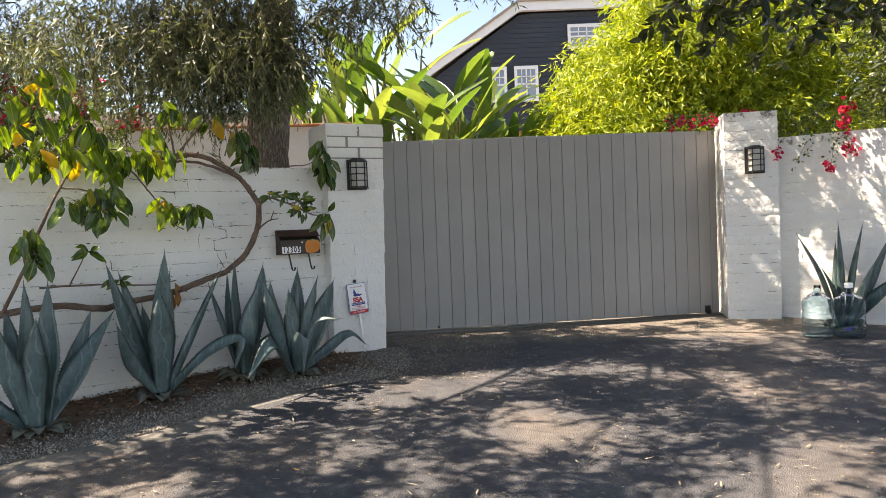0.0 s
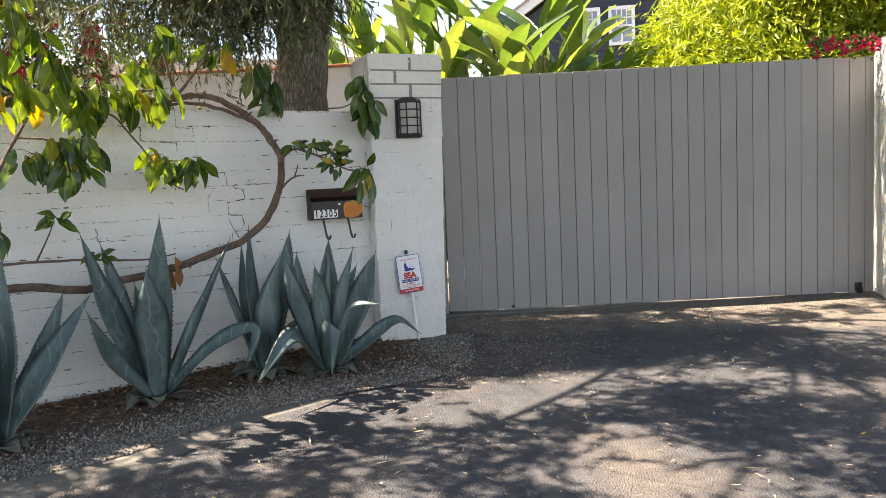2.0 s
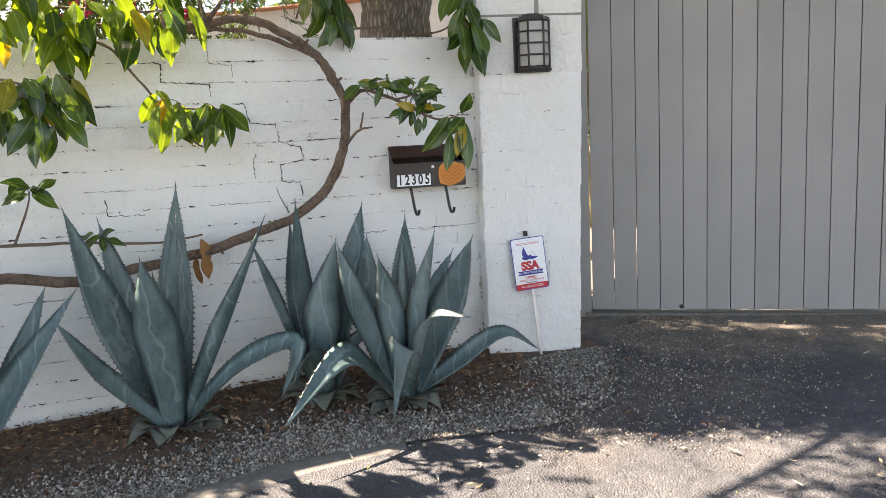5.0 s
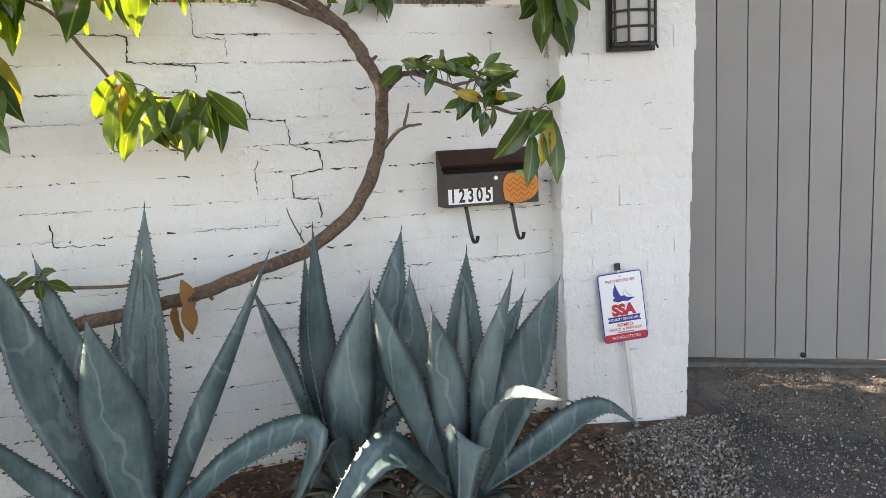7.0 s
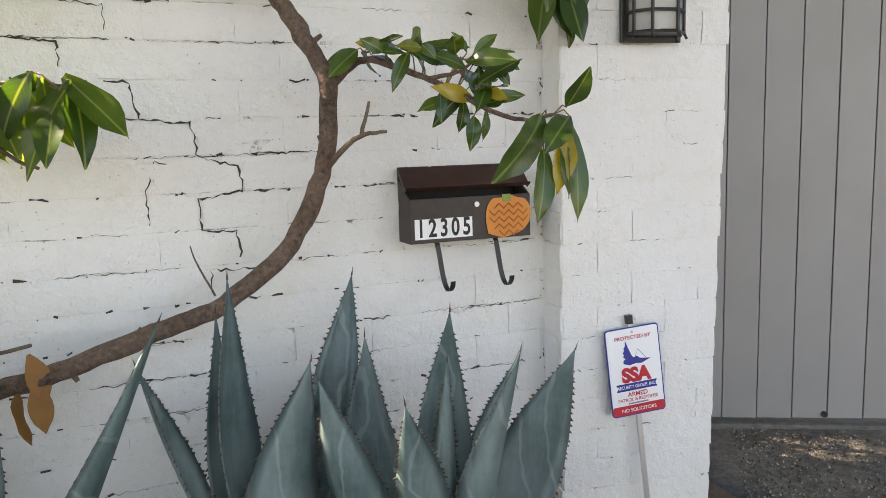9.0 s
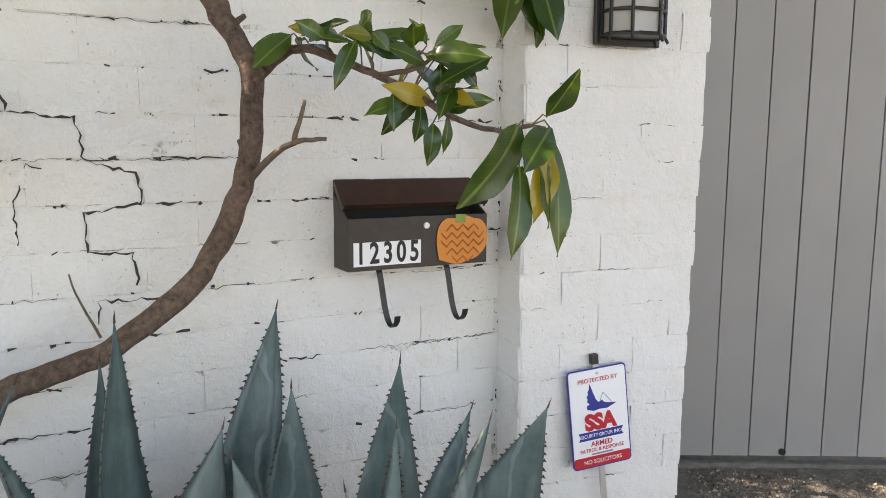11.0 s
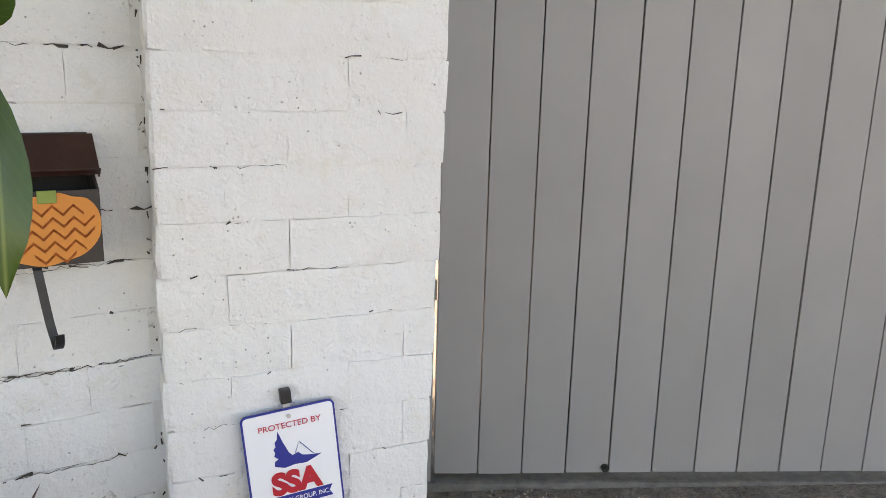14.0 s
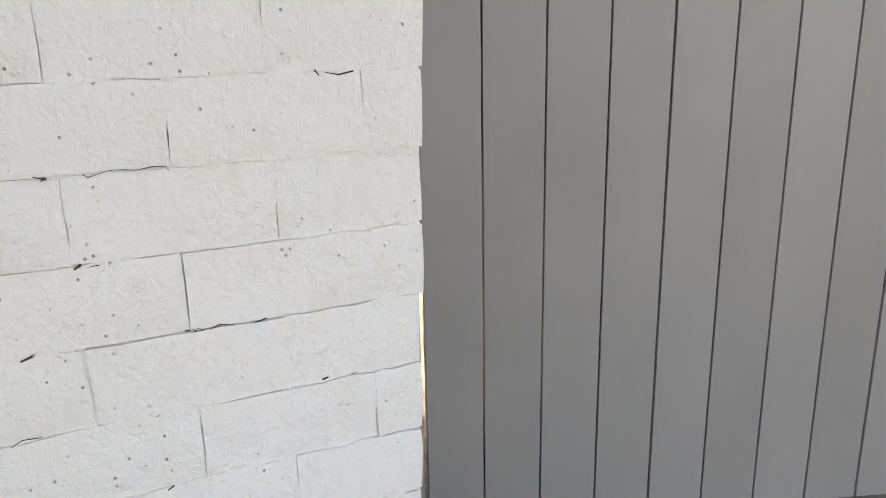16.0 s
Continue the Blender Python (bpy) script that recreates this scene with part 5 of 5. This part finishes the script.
                p = [Vector((fx, fy, 0.1)) - o, Vector((fx + rng.uniform(-0.2, 0.2), fy, z * 0.6)) - o, Vector((fx + rng.uniform(-0.6, 0.6), fy, z + rz * 0.5)) - o]
                tube(bm, curve_points(p, 4), [0.03 - 0.002 * i for i in range(9)], 6)
                part("cane", bm, STALK, h, "", True)
    return h


BAMBOO = [blade(0.145, 0.03, 2, 0.3), blade(0.12, 0.028, 2, 0.15)]
build_hedge("bamboo_hedge", "dense yellow-green bamboo hedge in full sun", "hedge", BAMBOO_LEAF, [(3.4, 13.2, 3.0, 1.5, 1.1, 1.6, 1.0), (5.2, 13.4, 3.6, 1.5, 1.2, 1.7, 1.1), (2.5, 13.0, 2.3, 0.9, 0.9, 1.0, 0.5), (6.8, 13.6, 3.6, 1.5, 1.2, 1.9, 1.0), (8.4, 13.6, 3.4, 1.5, 1.2, 1.8, 0.8), (4.3, 13.0, 4.2, 1.3, 1.0, 1.3, 0.9), (3.4, 12.5, 2.2, 1.6, 0.6, 0.8, 0.7), (5.6, 12.6, 2.4, 1.5, 0.6, 0.9, 0.6)], BAMBOO, 2800, 9, 0.8, 0.42, 0.9, 61)
build_hedge("ficus_tree", "dense dark green tree beyond the wall", "tree", DARK_LEAF, [(7.0, 10.4, 4.5, 1.3, 1.1, 1.7, 1.0), (8.6, 10.0, 4.2, 1.5, 1.2, 2.2, 0.9), (6.6, 10.2, 3.1, 0.8, 0.7, 0.7, 0.4)], [blade(0.09, 0.035, 2, 0.15)], 900, 9, 0.8, 0.35, 0.6, 62)
# the last two clumps are unseen, added to shade the gate's foot
build_hedge("shrub_and_shade_clumps", "sunlit green garden shrub beyond the wall, with hidden clumps added for shade", "shrub", HEDGE_LEAF, [(-3.9, 10.8, 1.8, 1.2, 0.8, 1.2, 0.6), (-5.4, 9.4, 2.1, 1.0, 0.8, 1.3, 0.6), (-1.55, 7.95, 1.1, 0.25, 0.2, 0.4, 0.4), (-2.9, 7.9, 1.3, 0.7, 0.5, 0.5, 0.4)], [blade(0.09, 0.03, 2, 0.15)], 700, 8, 0.8, 0.3, 0.5, 63)


def build_magnolia():
    o = Vector((5.6, 6.0, 0.0))
    tree = thing("magnolia_tree", pose(*o), "dark glossy-leaved tree overhanging the drive", "tree")
    bm = bmesh.new()
    tube(bm, curve_points([(0, 0, -0.2), (0.05, 0, 1.5), (-0.1, 0.1, 3.2), (-0.2, 0.2, 4.6)], 5), [0.16 - 0.006 * i for i in range(16)], 12, 0.15)
    part("trunk", bm, BARK, tree, "", True)
    rng = random.Random(71)
    tips = []
    for path in ([(-0.1, 0.1, 3.0), (-1.2, 0.3, 3.2), (-2.2, 0.5, 3.1), (-3.0, 0.55, 2.98), (-3.5, 0.5, 2.95)], [(-0.1, 0.1, 3.2), (-0.8, 0.9, 3.25), (-1.5, 1.4, 3.1), (-2.0, 1.5, 3.0)], [(-0.2, 0.2, 4.2), (-1.2, 0.1, 4.8), (-2.4, 0.3, 5.2)], [(-0.1, 0.0, 3.8), (0.2, -0.9, 4.6), (-0.4, -1.8, 5.0)]):
        bm = bmesh.new()
        pts = curve_points(path, 5)
        tube(bm, pts, [0.05 - 0.003 * i for i in range(len(pts))], 8, 0.2)
        part("limb", bm, BARK, tree, "", True)
        for p in pts[4:]:
            for _ in range(5):
                tips.append(p + Vector((rng.gauss(0, 0.22), rng.gauss(0, 0.22), rng.gauss(0.08, 0.16))))
    crown("crown", tree, DARK_LEAF, [blade(0.16, 0.06, 3, 0.2), blade(0.13, 0.055, 3, 0.35)], tips, 7, 1.0, 0.2, 0.8, 72, 0.003)


build_magnolia()


def bougainvillea(name, m, label, spots, seed, leafy=14, flowers=9):
    b = thing(name, m, label, "bougainvillea")
    rng = random.Random(seed)
    bm = bmesh.new()
    L, P = [], []
    for (x, y, z), (tx, ty, tz), bloom in spots:
        a, c = Vector((x, y, z)), Vector((tx, ty, tz))
        mid = a.lerp(c, 0.5) + Vector((0, 0, 0.12)) + rvec(0.06)
        pts = curve_points([a, mid, c], 6)
        tube(bm, [p + rvec(0.008) for p in pts], 0.0028, 4)
        for p in pts:
            for _ in range(leafy):
                L.append(facing(p + rvec(0.07), rvec(1), rng.uniform(0, 6), rng.uniform(0.6, 1.2)))
        for _ in range(int(flowers * bloom)):
            q = c + rvec(0.07) + Vector((0, 0, rng.uniform(-0.04, 0.02)))
            for k in range(5):
                P.append(facing(q, rvec(1), rng.uniform(0, 6), rng.uniform(0.8, 1.2)))
    part("stem", bm, TWIG, b)
    part("foliage", cloud("foliage", HEDGE_LEAF, [blade(0.04, 0.025, 2, 0.1)], L), None, b)["kind"] = "stuff"
    if P:
        part("bloom", cloud("bloom", PETAL, [blade(0.038, 0.034, 2, 0.1, 0.3)], P), None, b, "crimson papery flowers")["kind"] = "stuff"


rb = random.Random(5)
spots = []
for k in range(26):
    x = rb.uniform(-0.1, 1.6)
    spots.append(((x, 0.12, 2.02), (x + rb.uniform(-0.3, 0.3), rb.uniform(-0.22, 0.1), rb.uniform(1.62, 2.35)), 1 if k % 2 == 0 else 0))
bougainvillea("bougainvillea_vine", WALL_R, "straggling bougainvillea with crimson flowers over the wall", spots, 81, 5, 13)
spots = []
for k in range(40):
    x = rb.uniform(-1.0, 0.8)
    spots.append(((x, 0.3, 0), (x + rb.uniform(-0.3, 0.3), rb.uniform(-0.4, 0.3), rb.uniform(0.3, 1.1)), 1 if k % 2 else 0.4))
bougainvillea("bougainvillea_bush", pose(-4.25, 8.2, 1.95, 0, 0, 38), "flowering bougainvillea bush behind the wall", spots, 82, 22, 20)
spots = [((-0.1 + 0.12 * k, 0, 0), (-0.1 + 0.12 * k, -0.1, 0.14 + 0.03 * (k % 2)), 1) for k in range(5)]
bougainvillea("bougainvillea_sprig", pose(2.7, 8.62, 2.12), "crimson bougainvillea sprig above the gate", spots, 83, 8, 8)


def build_dark_house():
    h = thing("dark_house", pose(7.2, 38.0, 0.1), "dark blue clapboard house with white trim", "house")
    w0, w1, eave, peak, mid = -7.6, 9.0, 8.5, 11.6, 0.2
    pts = [(w0, 0), (w1, 0), (w1, eave - 0.3), (mid + 3.2, peak - 0.25), (mid - 3.2, peak - 0.25), (w0, eave - 0.3)]
    part("wall", outline_plate(pts, 8.0), DARK_SIDING, h)
    z = 3.0
    while z < peak - 0.3:
        top = peak - 0.3
        half = lambda zz: (w0, w1) if zz < eave - 0.4 else (mid - 3.2 - (5.0 * (1 - (zz - eave + 0.4) / (peak - eave))), mid + 3.2 + 5.8 * (1 - (zz - eave + 0.4) / (peak - eave)))
        a, b = half(z + 0.24)
        vs = boxed(a + 0.1, b - 0.1, -0.03, 0.0, z, z + 0.225)
        part("clapboard", vs, DARK_SIDING, h)
        z += 0.24
    for xa, za, xb, zb in ((w0 - 0.6, eave - 0.5, mid - 3.2, peak - 0.15), (mid - 3.2, peak - 0.15, mid + 3.2, peak - 0.15), (mid + 3.2, peak - 0.15, w1 + 0.6, eave - 0.5)):
        part("bargeboard", outline_plate([(xa, za), (xb, zb), (xb, zb + 0.42), (xa, za + 0.42)], 0.3), WHITE_TRIM, h, "white gable board").matrix_local = Matrix.Translation((0, -0.4, 0))
        part("roof", outline_plate([(xa, za + 0.42), (xb, zb + 0.42), (xb, zb + 0.55), (xa, za + 0.55)], 9.0), PALE_ROOF, h).matrix_local = Matrix.Translation((0, -0.5, 0))
    for cx, cz, w, hh in ((-4.3, 7.2, 0.9, 1.45), (-2.75, 7.2, 0.9, 1.45), (0.3, 9.7, 1.6, 0.9)):
        win = part("window", boxed(cx - w / 2, cx + w / 2, -0.1, -0.04, cz, cz + hh), WINDOW_GLASS, h, "white-framed sash window")
        for bx in ((cx - w / 2 - 0.14, cx - w / 2, cz - 0.14, cz + hh + 0.16), (cx + w / 2, cx + w / 2 + 0.14, cz - 0.14, cz + hh + 0.16), (cx - w / 2, cx + w / 2, cz + hh, cz + hh + 0.16), (cx - w / 2, cx + w / 2, cz - 0.14, cz), (cx - w / 2, cx + w / 2, cz + hh / 2 - 0.04, cz + hh / 2 + 0.04), (cx - 0.03, cx + 0.03, cz, cz + hh), (cx - w / 2, cx + w / 2, cz + hh * 0.75 - 0.025, cz + hh * 0.75 + 0.025), (cx - w / 4 - 0.02, cx - w / 4 + 0.02, cz + hh / 2, cz + hh), (cx + w / 4 - 0.02, cx + w / 4 + 0.02, cz + hh / 2, cz + hh)):
            part("frame", boxed(bx[0], bx[1], -0.16, -0.1, bx[2], bx[3]), WHITE_TRIM, win)
    return h


build_dark_house()


def build_roofed_house(name, m, wide, wall_h, depth, rise, roof_mat, label, tile):
    h = thing(name, m, label, "house")
    part("wall", boxed(0, wide, 0, depth, 0, wall_h), STUCCO, h)
    rows = int(math.hypot(depth / 2 + 0.4, rise) / tile)
    for k in range(rows):
        t = k / rows
        y, z = -0.4 + (depth / 2 + 0.4) * t, wall_h + rise * t
        part("tile_course", boxed(-0.3, wide + 0.3, y, y + (depth / 2 + 0.4) / rows + 0.04, z, z + 0.05 + rise / rows * 0.6, 0.01), roof_mat, h)
    part("ridge", boxed(-0.3, wide + 0.3, depth / 2 - 0.1, depth + 0.3, wall_h + rise - 0.1, wall_h + rise + 0.06), roof_mat, h)
    part("fascia", boxed(-0.3, wide + 0.3, -0.44, -0.401, wall_h - 0.16, wall_h + 0.04), TERRACOTTA, h, "terracotta edge")


build_roofed_house("pale_house", pose(-9.0, 12.5, 0.1, 0, 0, 12), 7.2, 2.15, 6.0, 1.5, PALE_ROOF, "pale stucco house with weathered shingle roof", 0.17)
build_roofed_house("tiled_outbuilding", pose(0.4, 20.0, 0.1), 3.4, 2.9, 3.0, 0.7, TERRACOTTA, "low building with terracotta tiled roof", 0.22)
garden_wall = new("garden_wall", as_mesh("garden_wall", boxed(-4.2, 0.4, 0, 0.25, -0.1, 2.5), STUCCO))
garden_wall.matrix_world = pose(-1.6, 10.2, 0.1, 0, 0, 6)
tagged(garden_wall, "pale stucco garden wall with terracotta coping", "wall", kind="structure")
part("coping", boxed(-4.25, 0.45, -0.05, 0.3, 2.503, 2.535, 0.01), TERRACOTTA, garden_wall, "terracotta coping")
build_hedge("background_trees", "distant green trees against the sky", "trees", HEDGE_LEAF, [(-16, 34, 4.5, 5, 3, 4, 1.0), (-6, 40, 4.0, 5, 3, 3.5, 1.0), (18, 40, 4.5, 6, 3, 5, 1.0), (26, 34, 4, 5, 3, 5, 1.0)], [blade(0.4, 0.16, 2, 0.15)], 500, 8, 0.8, 1.0, 0.5, 64, False)


# ---- gravel, mulch, fallen leaves ----
def octa(sx, sy, sz):
    return np.array([(sx, 0, 0), (-sx, 0, 0), (0, sy, 0), (0, -sy, 0), (0, 0, sz), (0, 0, -sz), (sx * 0.6, sy * 0.6, sz * 0.5), (-sx * 0.6, -sy * 0.6, sz * 0.5)]), [(0, 6, 4), (6, 2, 4), (2, 1, 4), (1, 7, 4), (7, 3, 4), (3, 0, 4), (0, 2, 6), (1, 3, 7), (0, 5, 2), (2, 5, 1), (1, 5, 3), (3, 5, 0)]


def build_litter():
    rng = random.Random(91)
    pebbles, chips = [], []
    n = len(EDGE)
    for _ in range(30000):
        i = rng.randrange(8, n - 1)
        e = EDGE[i].lerp(EDGE[i + 1], rng.random())
        wall_p = WALL_L.inverted() @ e
        f = abs(rng.gauss(0, 0.2)) - 0.06
        if i > n - 14 and rng.random() < 0.45:
            continue
        if i > n - 14:
            f = rng.uniform(-0.1, 1.0)
        target = WALL_L @ Vector((wall_p.x if i <= n - 14 else -0.05, 0.0, 0)) if i <= n - 14 else Vector((-0.95, 6.95, 0)).lerp(Vector((-0.6, 7.35, 0)), rng.random())
        q = e.lerp(target, min(f, 1.0))
        z = (bed_height(q.x, q.y) if f > 0 else ground_z(q.x, q.y) + 0.012) + 0.003
        s = rng.uniform(0.5, 1.5)
        pebbles.append(pose(q.x, q.y, z, rng.uniform(0, 360), rng.uniform(0, 360), rng.uniform(0, 360)) @ Matrix.Scale(s, 4))
    for _ in range(24000):
        x, y = rng.uniform(-0.75, 1.6), rng.uniform(6.3, 8.05)
        d = (x + 0.6) * 0.62 + abs(y - 7.2) * 0.42
        if rng.random() < d or (PILLAR_L.inverted() @ Vector((x, y, 0))).y > -0.02 and x < -0.45:
            continue
        pebbles.append(pose(x, y, ground_z(x, y) + 0.004, rng.uniform(0, 360), rng.uniform(0, 360), rng.uniform(0, 360)) @ Matrix.Scale(rng.uniform(0.35, 1.0), 4))
    for _ in range(13000):
        s = rng.uniform(-0.1, 3.8)
        out = abs(rng.gauss(0, 0.32)) + 0.02
        if out > 0.75:
            continue
        q = on_wall(s, 0, out)
        chips.append(pose(q.x, q.y, bed_height(q.x, q.y) + rng.uniform(0.008, 0.026), rng.uniform(-25, 25), rng.uniform(-25, 25), rng.uniform(0, 360)) @ Matrix.Scale(rng.uniform(0.6, 1.6), 4))
    for _ in range(900):
        q = Vector((rng.uniform(-1.1, 0.2), rng.uniform(6.35, 7.5), 0))
        if (PILLAR_L.inverted() @ q).y > -0.03 or (WALL_L.inverted() @ q).y > -0.05:
            continue
        chips.append(pose(q.x, q.y, max(bed_height(q.x, q.y), ground_z(q.x, q.y)) + 0.006 if q.x < -0.5 else ground_z(q.x, q.y) + 0.012, rng.uniform(-20, 20), rng.uniform(-20, 20), rng.uniform(0, 360)) @ Matrix.Scale(rng.uniform(0.4, 1.2), 4))
    ob = new("gravel", cloud("gravel", PEBBLE, [octa(0.0068, 0.0054, 0.0046), octa(0.0052, 0.006, 0.004), octa(0.0088, 0.0064, 0.0052)], pebbles))
    ob.data.polygons.foreach_set("use_smooth", [False] * len(ob.data.polygons))
    tagged(ob, "loose grey gravel along the planting bed", "gravel", kind="stuff")
    ob = new("mulch", cloud("mulch", CHIP, [blade(0.045, 0.01, 1, 0.1), blade(0.03, 0.014, 2, 0.2), blade(0.07, 0.006, 1, 0.05)], chips))
    tagged(ob, "brown bark mulch and dead leaves under the agaves", "mulch", kind="stuff")
    fallen = []
    for _ in range(1900):
        x, y = rng.uniform(-2.6, 3.6), rng.uniform(3.2, 8.0)
        s = rng.uniform(0.25, 1.0) ** 1.4
        if (WALL_L.inverted() @ Vector((x, y, 0))).y > -0.2:
            continue
        if (PILLAR_L.inverted() @ Vector((x, y, 0))).y > -0.02 and x < -0.4:
            continue
        fallen.append(pose(x, y, ground_z(x, y) + 0.016, rng.uniform(-12, 12), rng.uniform(-12, 12), rng.uniform(0, 360)) @ Matrix.Scale(s, 4))
    ob = new("fallen_leaves", cloud("fallen_leaves", DRY_GROUND, [blade(0.075, 0.014, 3, -0.12), blade(0.05, 0.012, 2, 0.1), blade(0.03, 0.02, 2, 0.1)], fallen))
    tagged(ob, "dry fallen leaves scattered on the drive", "fallen leaves", kind="stuff")


DRY_GROUND = mat("dry_fallen_leaf", (0.4, 0.33, 0.2), 0.7)
base(DRY_GROUND, ramp(DRY_GROUND, island_random(DRY_GROUND), [(0.0, (0.12, 0.08, 0.045)), (0.5, (0.34, 0.28, 0.18)), (0.9, (0.5, 0.45, 0.34)), (0.97, (0.6, 0.36, 0.04))]))
build_litter()

# ---- bricks ----
lay_bricks(pillar_left, 0.0, 0.515, -0.041, 2.215, None, 0.027)
lay_bricks(pillar_left, 0.0, 0.5, -0.041, 2.215, pose(0.0, 0.5, 0, 0, 0, -90))
lay_bricks(pillar_left, 0.0, 0.5, -0.041, 2.215, pose(0.515, 0.0, 0, 0, 0, 90) @ Matrix.Shear("XY", 4, (0, 0)))
lay_bricks(pillar_right, 0.0, 0.542, -0.03, 2.3)
lay_bricks(pillar_right, 0.0, 0.52, -0.03, 2.3, pose(0.0, 0.52, 0, 0, 0, -90))
lay_bricks(wall_right, 0.0, 1.88, -0.1, 2.02)
lay_bricks(wall_left, -3.3125, 0.0, -0.238, 1.805)


# ---- cracks and bare mortar ----
CRACK = mat("open_crack", (0.06, 0.052, 0.044), 0.95)
BARE = make_rough("bare_mortar", (0.2, 0.19, 0.175), (0.36, 0.34, 0.31), 60, 0.9, 0.7, 0.006)


def crack_line(bm, pts, rng, r=0.0022, y=-0.0065):
    line = []
    for a, b in zip(pts, pts[1:]):
        n = max(2, int((Vector(b) - Vector(a)).length / 0.012))
        for k in range(n):
            q = Vector(a).lerp(Vector(b), k / n)
            line.append(Vector((-q.x + rng.uniform(-0.0045, 0.0045), y, q.y + rng.uniform(-0.0045, 0.0045))))
    if len(line) > 1:
        tube(bm, line, [0.8 * r * rng.uniform(0.2, 1.6) for _ in line], 5)


def build_cracks():
    rng = random.Random(17)
    for path, r in (
        ([(1.757, 1.694), (1.626, 1.686), (1.628, 1.596), (1.454, 1.585), (1.402, 1.581), (1.403, 1.506)], 0.0032),
        ([(1.401, 1.814), (1.397, 1.684), (1.289, 1.675), (1.288, 1.599)], 0.0018),
        ([(1.301, 1.487), (1.241, 1.48), (1.224, 1.384), (1.094, 1.375), (1.082, 1.281), (0.974, 1.254), (0.968, 1.185), (1.088, 1.166), (1.088, 1.083), (0.991, 1.073), (0.982, 0.988)], 0.0032),
        ([(0.939, 0.967), (1.066, 0.968), (1.076, 0.889)], 0.0026),
        ([(1.22, 1.103), (1.219, 1.199), (1.192, 1.278), (1.155, 1.259)], 0.002),
        ([(1.935, 1.04), (1.934, 0.964), (1.75, 0.958)], 0.0024),
        ([(0.105, 0.764), (0.013, 0.768)], 0.0026),
        ([(0.929, 1.287), (0.716, 1.29)], 0.0022),
    ):
        bm = bmesh.new()
        crack_line(bm, path, rng, r)
        part("crack", bm, CRACK, wall_left, "dark stepped crack in the joints")
    bm = bmesh.new()
    for _ in range(520):
        z = -0.238 + rng.randrange(3, 20) * COURSE
        s = rng.uniform(0.0, 3.2)
        crack_line(bm, [(s, z), (s + 0.008 + 0.05 * rng.random() ** 2, z + rng.uniform(-0.004, 0.004))], rng, rng.uniform(0.0012, 0.0042), -0.0062)
    for _ in range(64):
        z = -0.238 + rng.randrange(3, 20) * COURSE
        s = rng.uniform(0.0, 3.0)
        crack_line(bm, [(s, z), (s + rng.uniform(0.08, 0.3), z + rng.uniform(-0.004, 0.004))], rng, rng.uniform(0.0005, 0.0011), -0.0066)
    for _ in range(60):
        z = rng.uniform(0.1, 1.75)
        crack_line(bm, [(rng.uniform(0.002, 0.016), z), (rng.uniform(0.002, 0.016), z + rng.uniform(0.01, 0.03))], rng, 0.0022, -0.005)
    part("joint_gaps", bm, CRACK, wall_left)["kind"] = "stuff"
    bm = bmesh.new()
    for _ in range(60):
        z = -0.041 + rng.randrange(1, 19) * COURSE
        s = -rng.uniform(0.0, 0.5)
        crack_line(bm, [(s, z), (s - 0.008 - 0.04 * rng.random() ** 2, z + rng.uniform(-0.004, 0.004))], rng, rng.uniform(0.0006, 0.0018), -0.0062)
    for _ in range(7):
        z = -0.041 + rng.randrange(1, 19) * COURSE
        s = -rng.uniform(0.0, 0.35)
        crack_line(bm, [(s, z), (s - rng.uniform(0.06, 0.18), z + rng.uniform(-0.004, 0.004))], rng, rng.uniform(0.0004, 0.0008), -0.0064)
    part("joint_gaps", bm, CRACK, pillar_left)["kind"] = "stuff"
    bm = bmesh.new()
    for _ in range(50):
        z = -0.03 + rng.randrange(1, 22) * COURSE
        s = -rng.uniform(0.0, 0.5)
        crack_line(bm, [(s, z), (s - rng.uniform(0.02, 0.12), z + rng.uniform(-0.003, 0.003))], rng, 0.002, -0.006)
    part("joint_gaps", bm, CRACK, pillar_right)["kind"] = "stuff"
    # bare mortar between the topmost courses of the pillar
    for k in range(1, 5):
        z = -0.041 + (22 - k) * COURSE
        if k < 4:
            part("mortar_joint", boxed(0.01, 0.575, -0.0095, 0.004, z - 0.006, z + 0.005, 0.001), BARE, pillar_left, "bare grey mortar")
            x = 0.31 if k % 2 else 0.19
            part("mortar_joint", boxed(x, x + 0.022, -0.0095, 0.004, z + 0.006, z + COURSE - 0.006, 0.001), BARE, pillar_left, "bare grey mortar")


build_cracks()
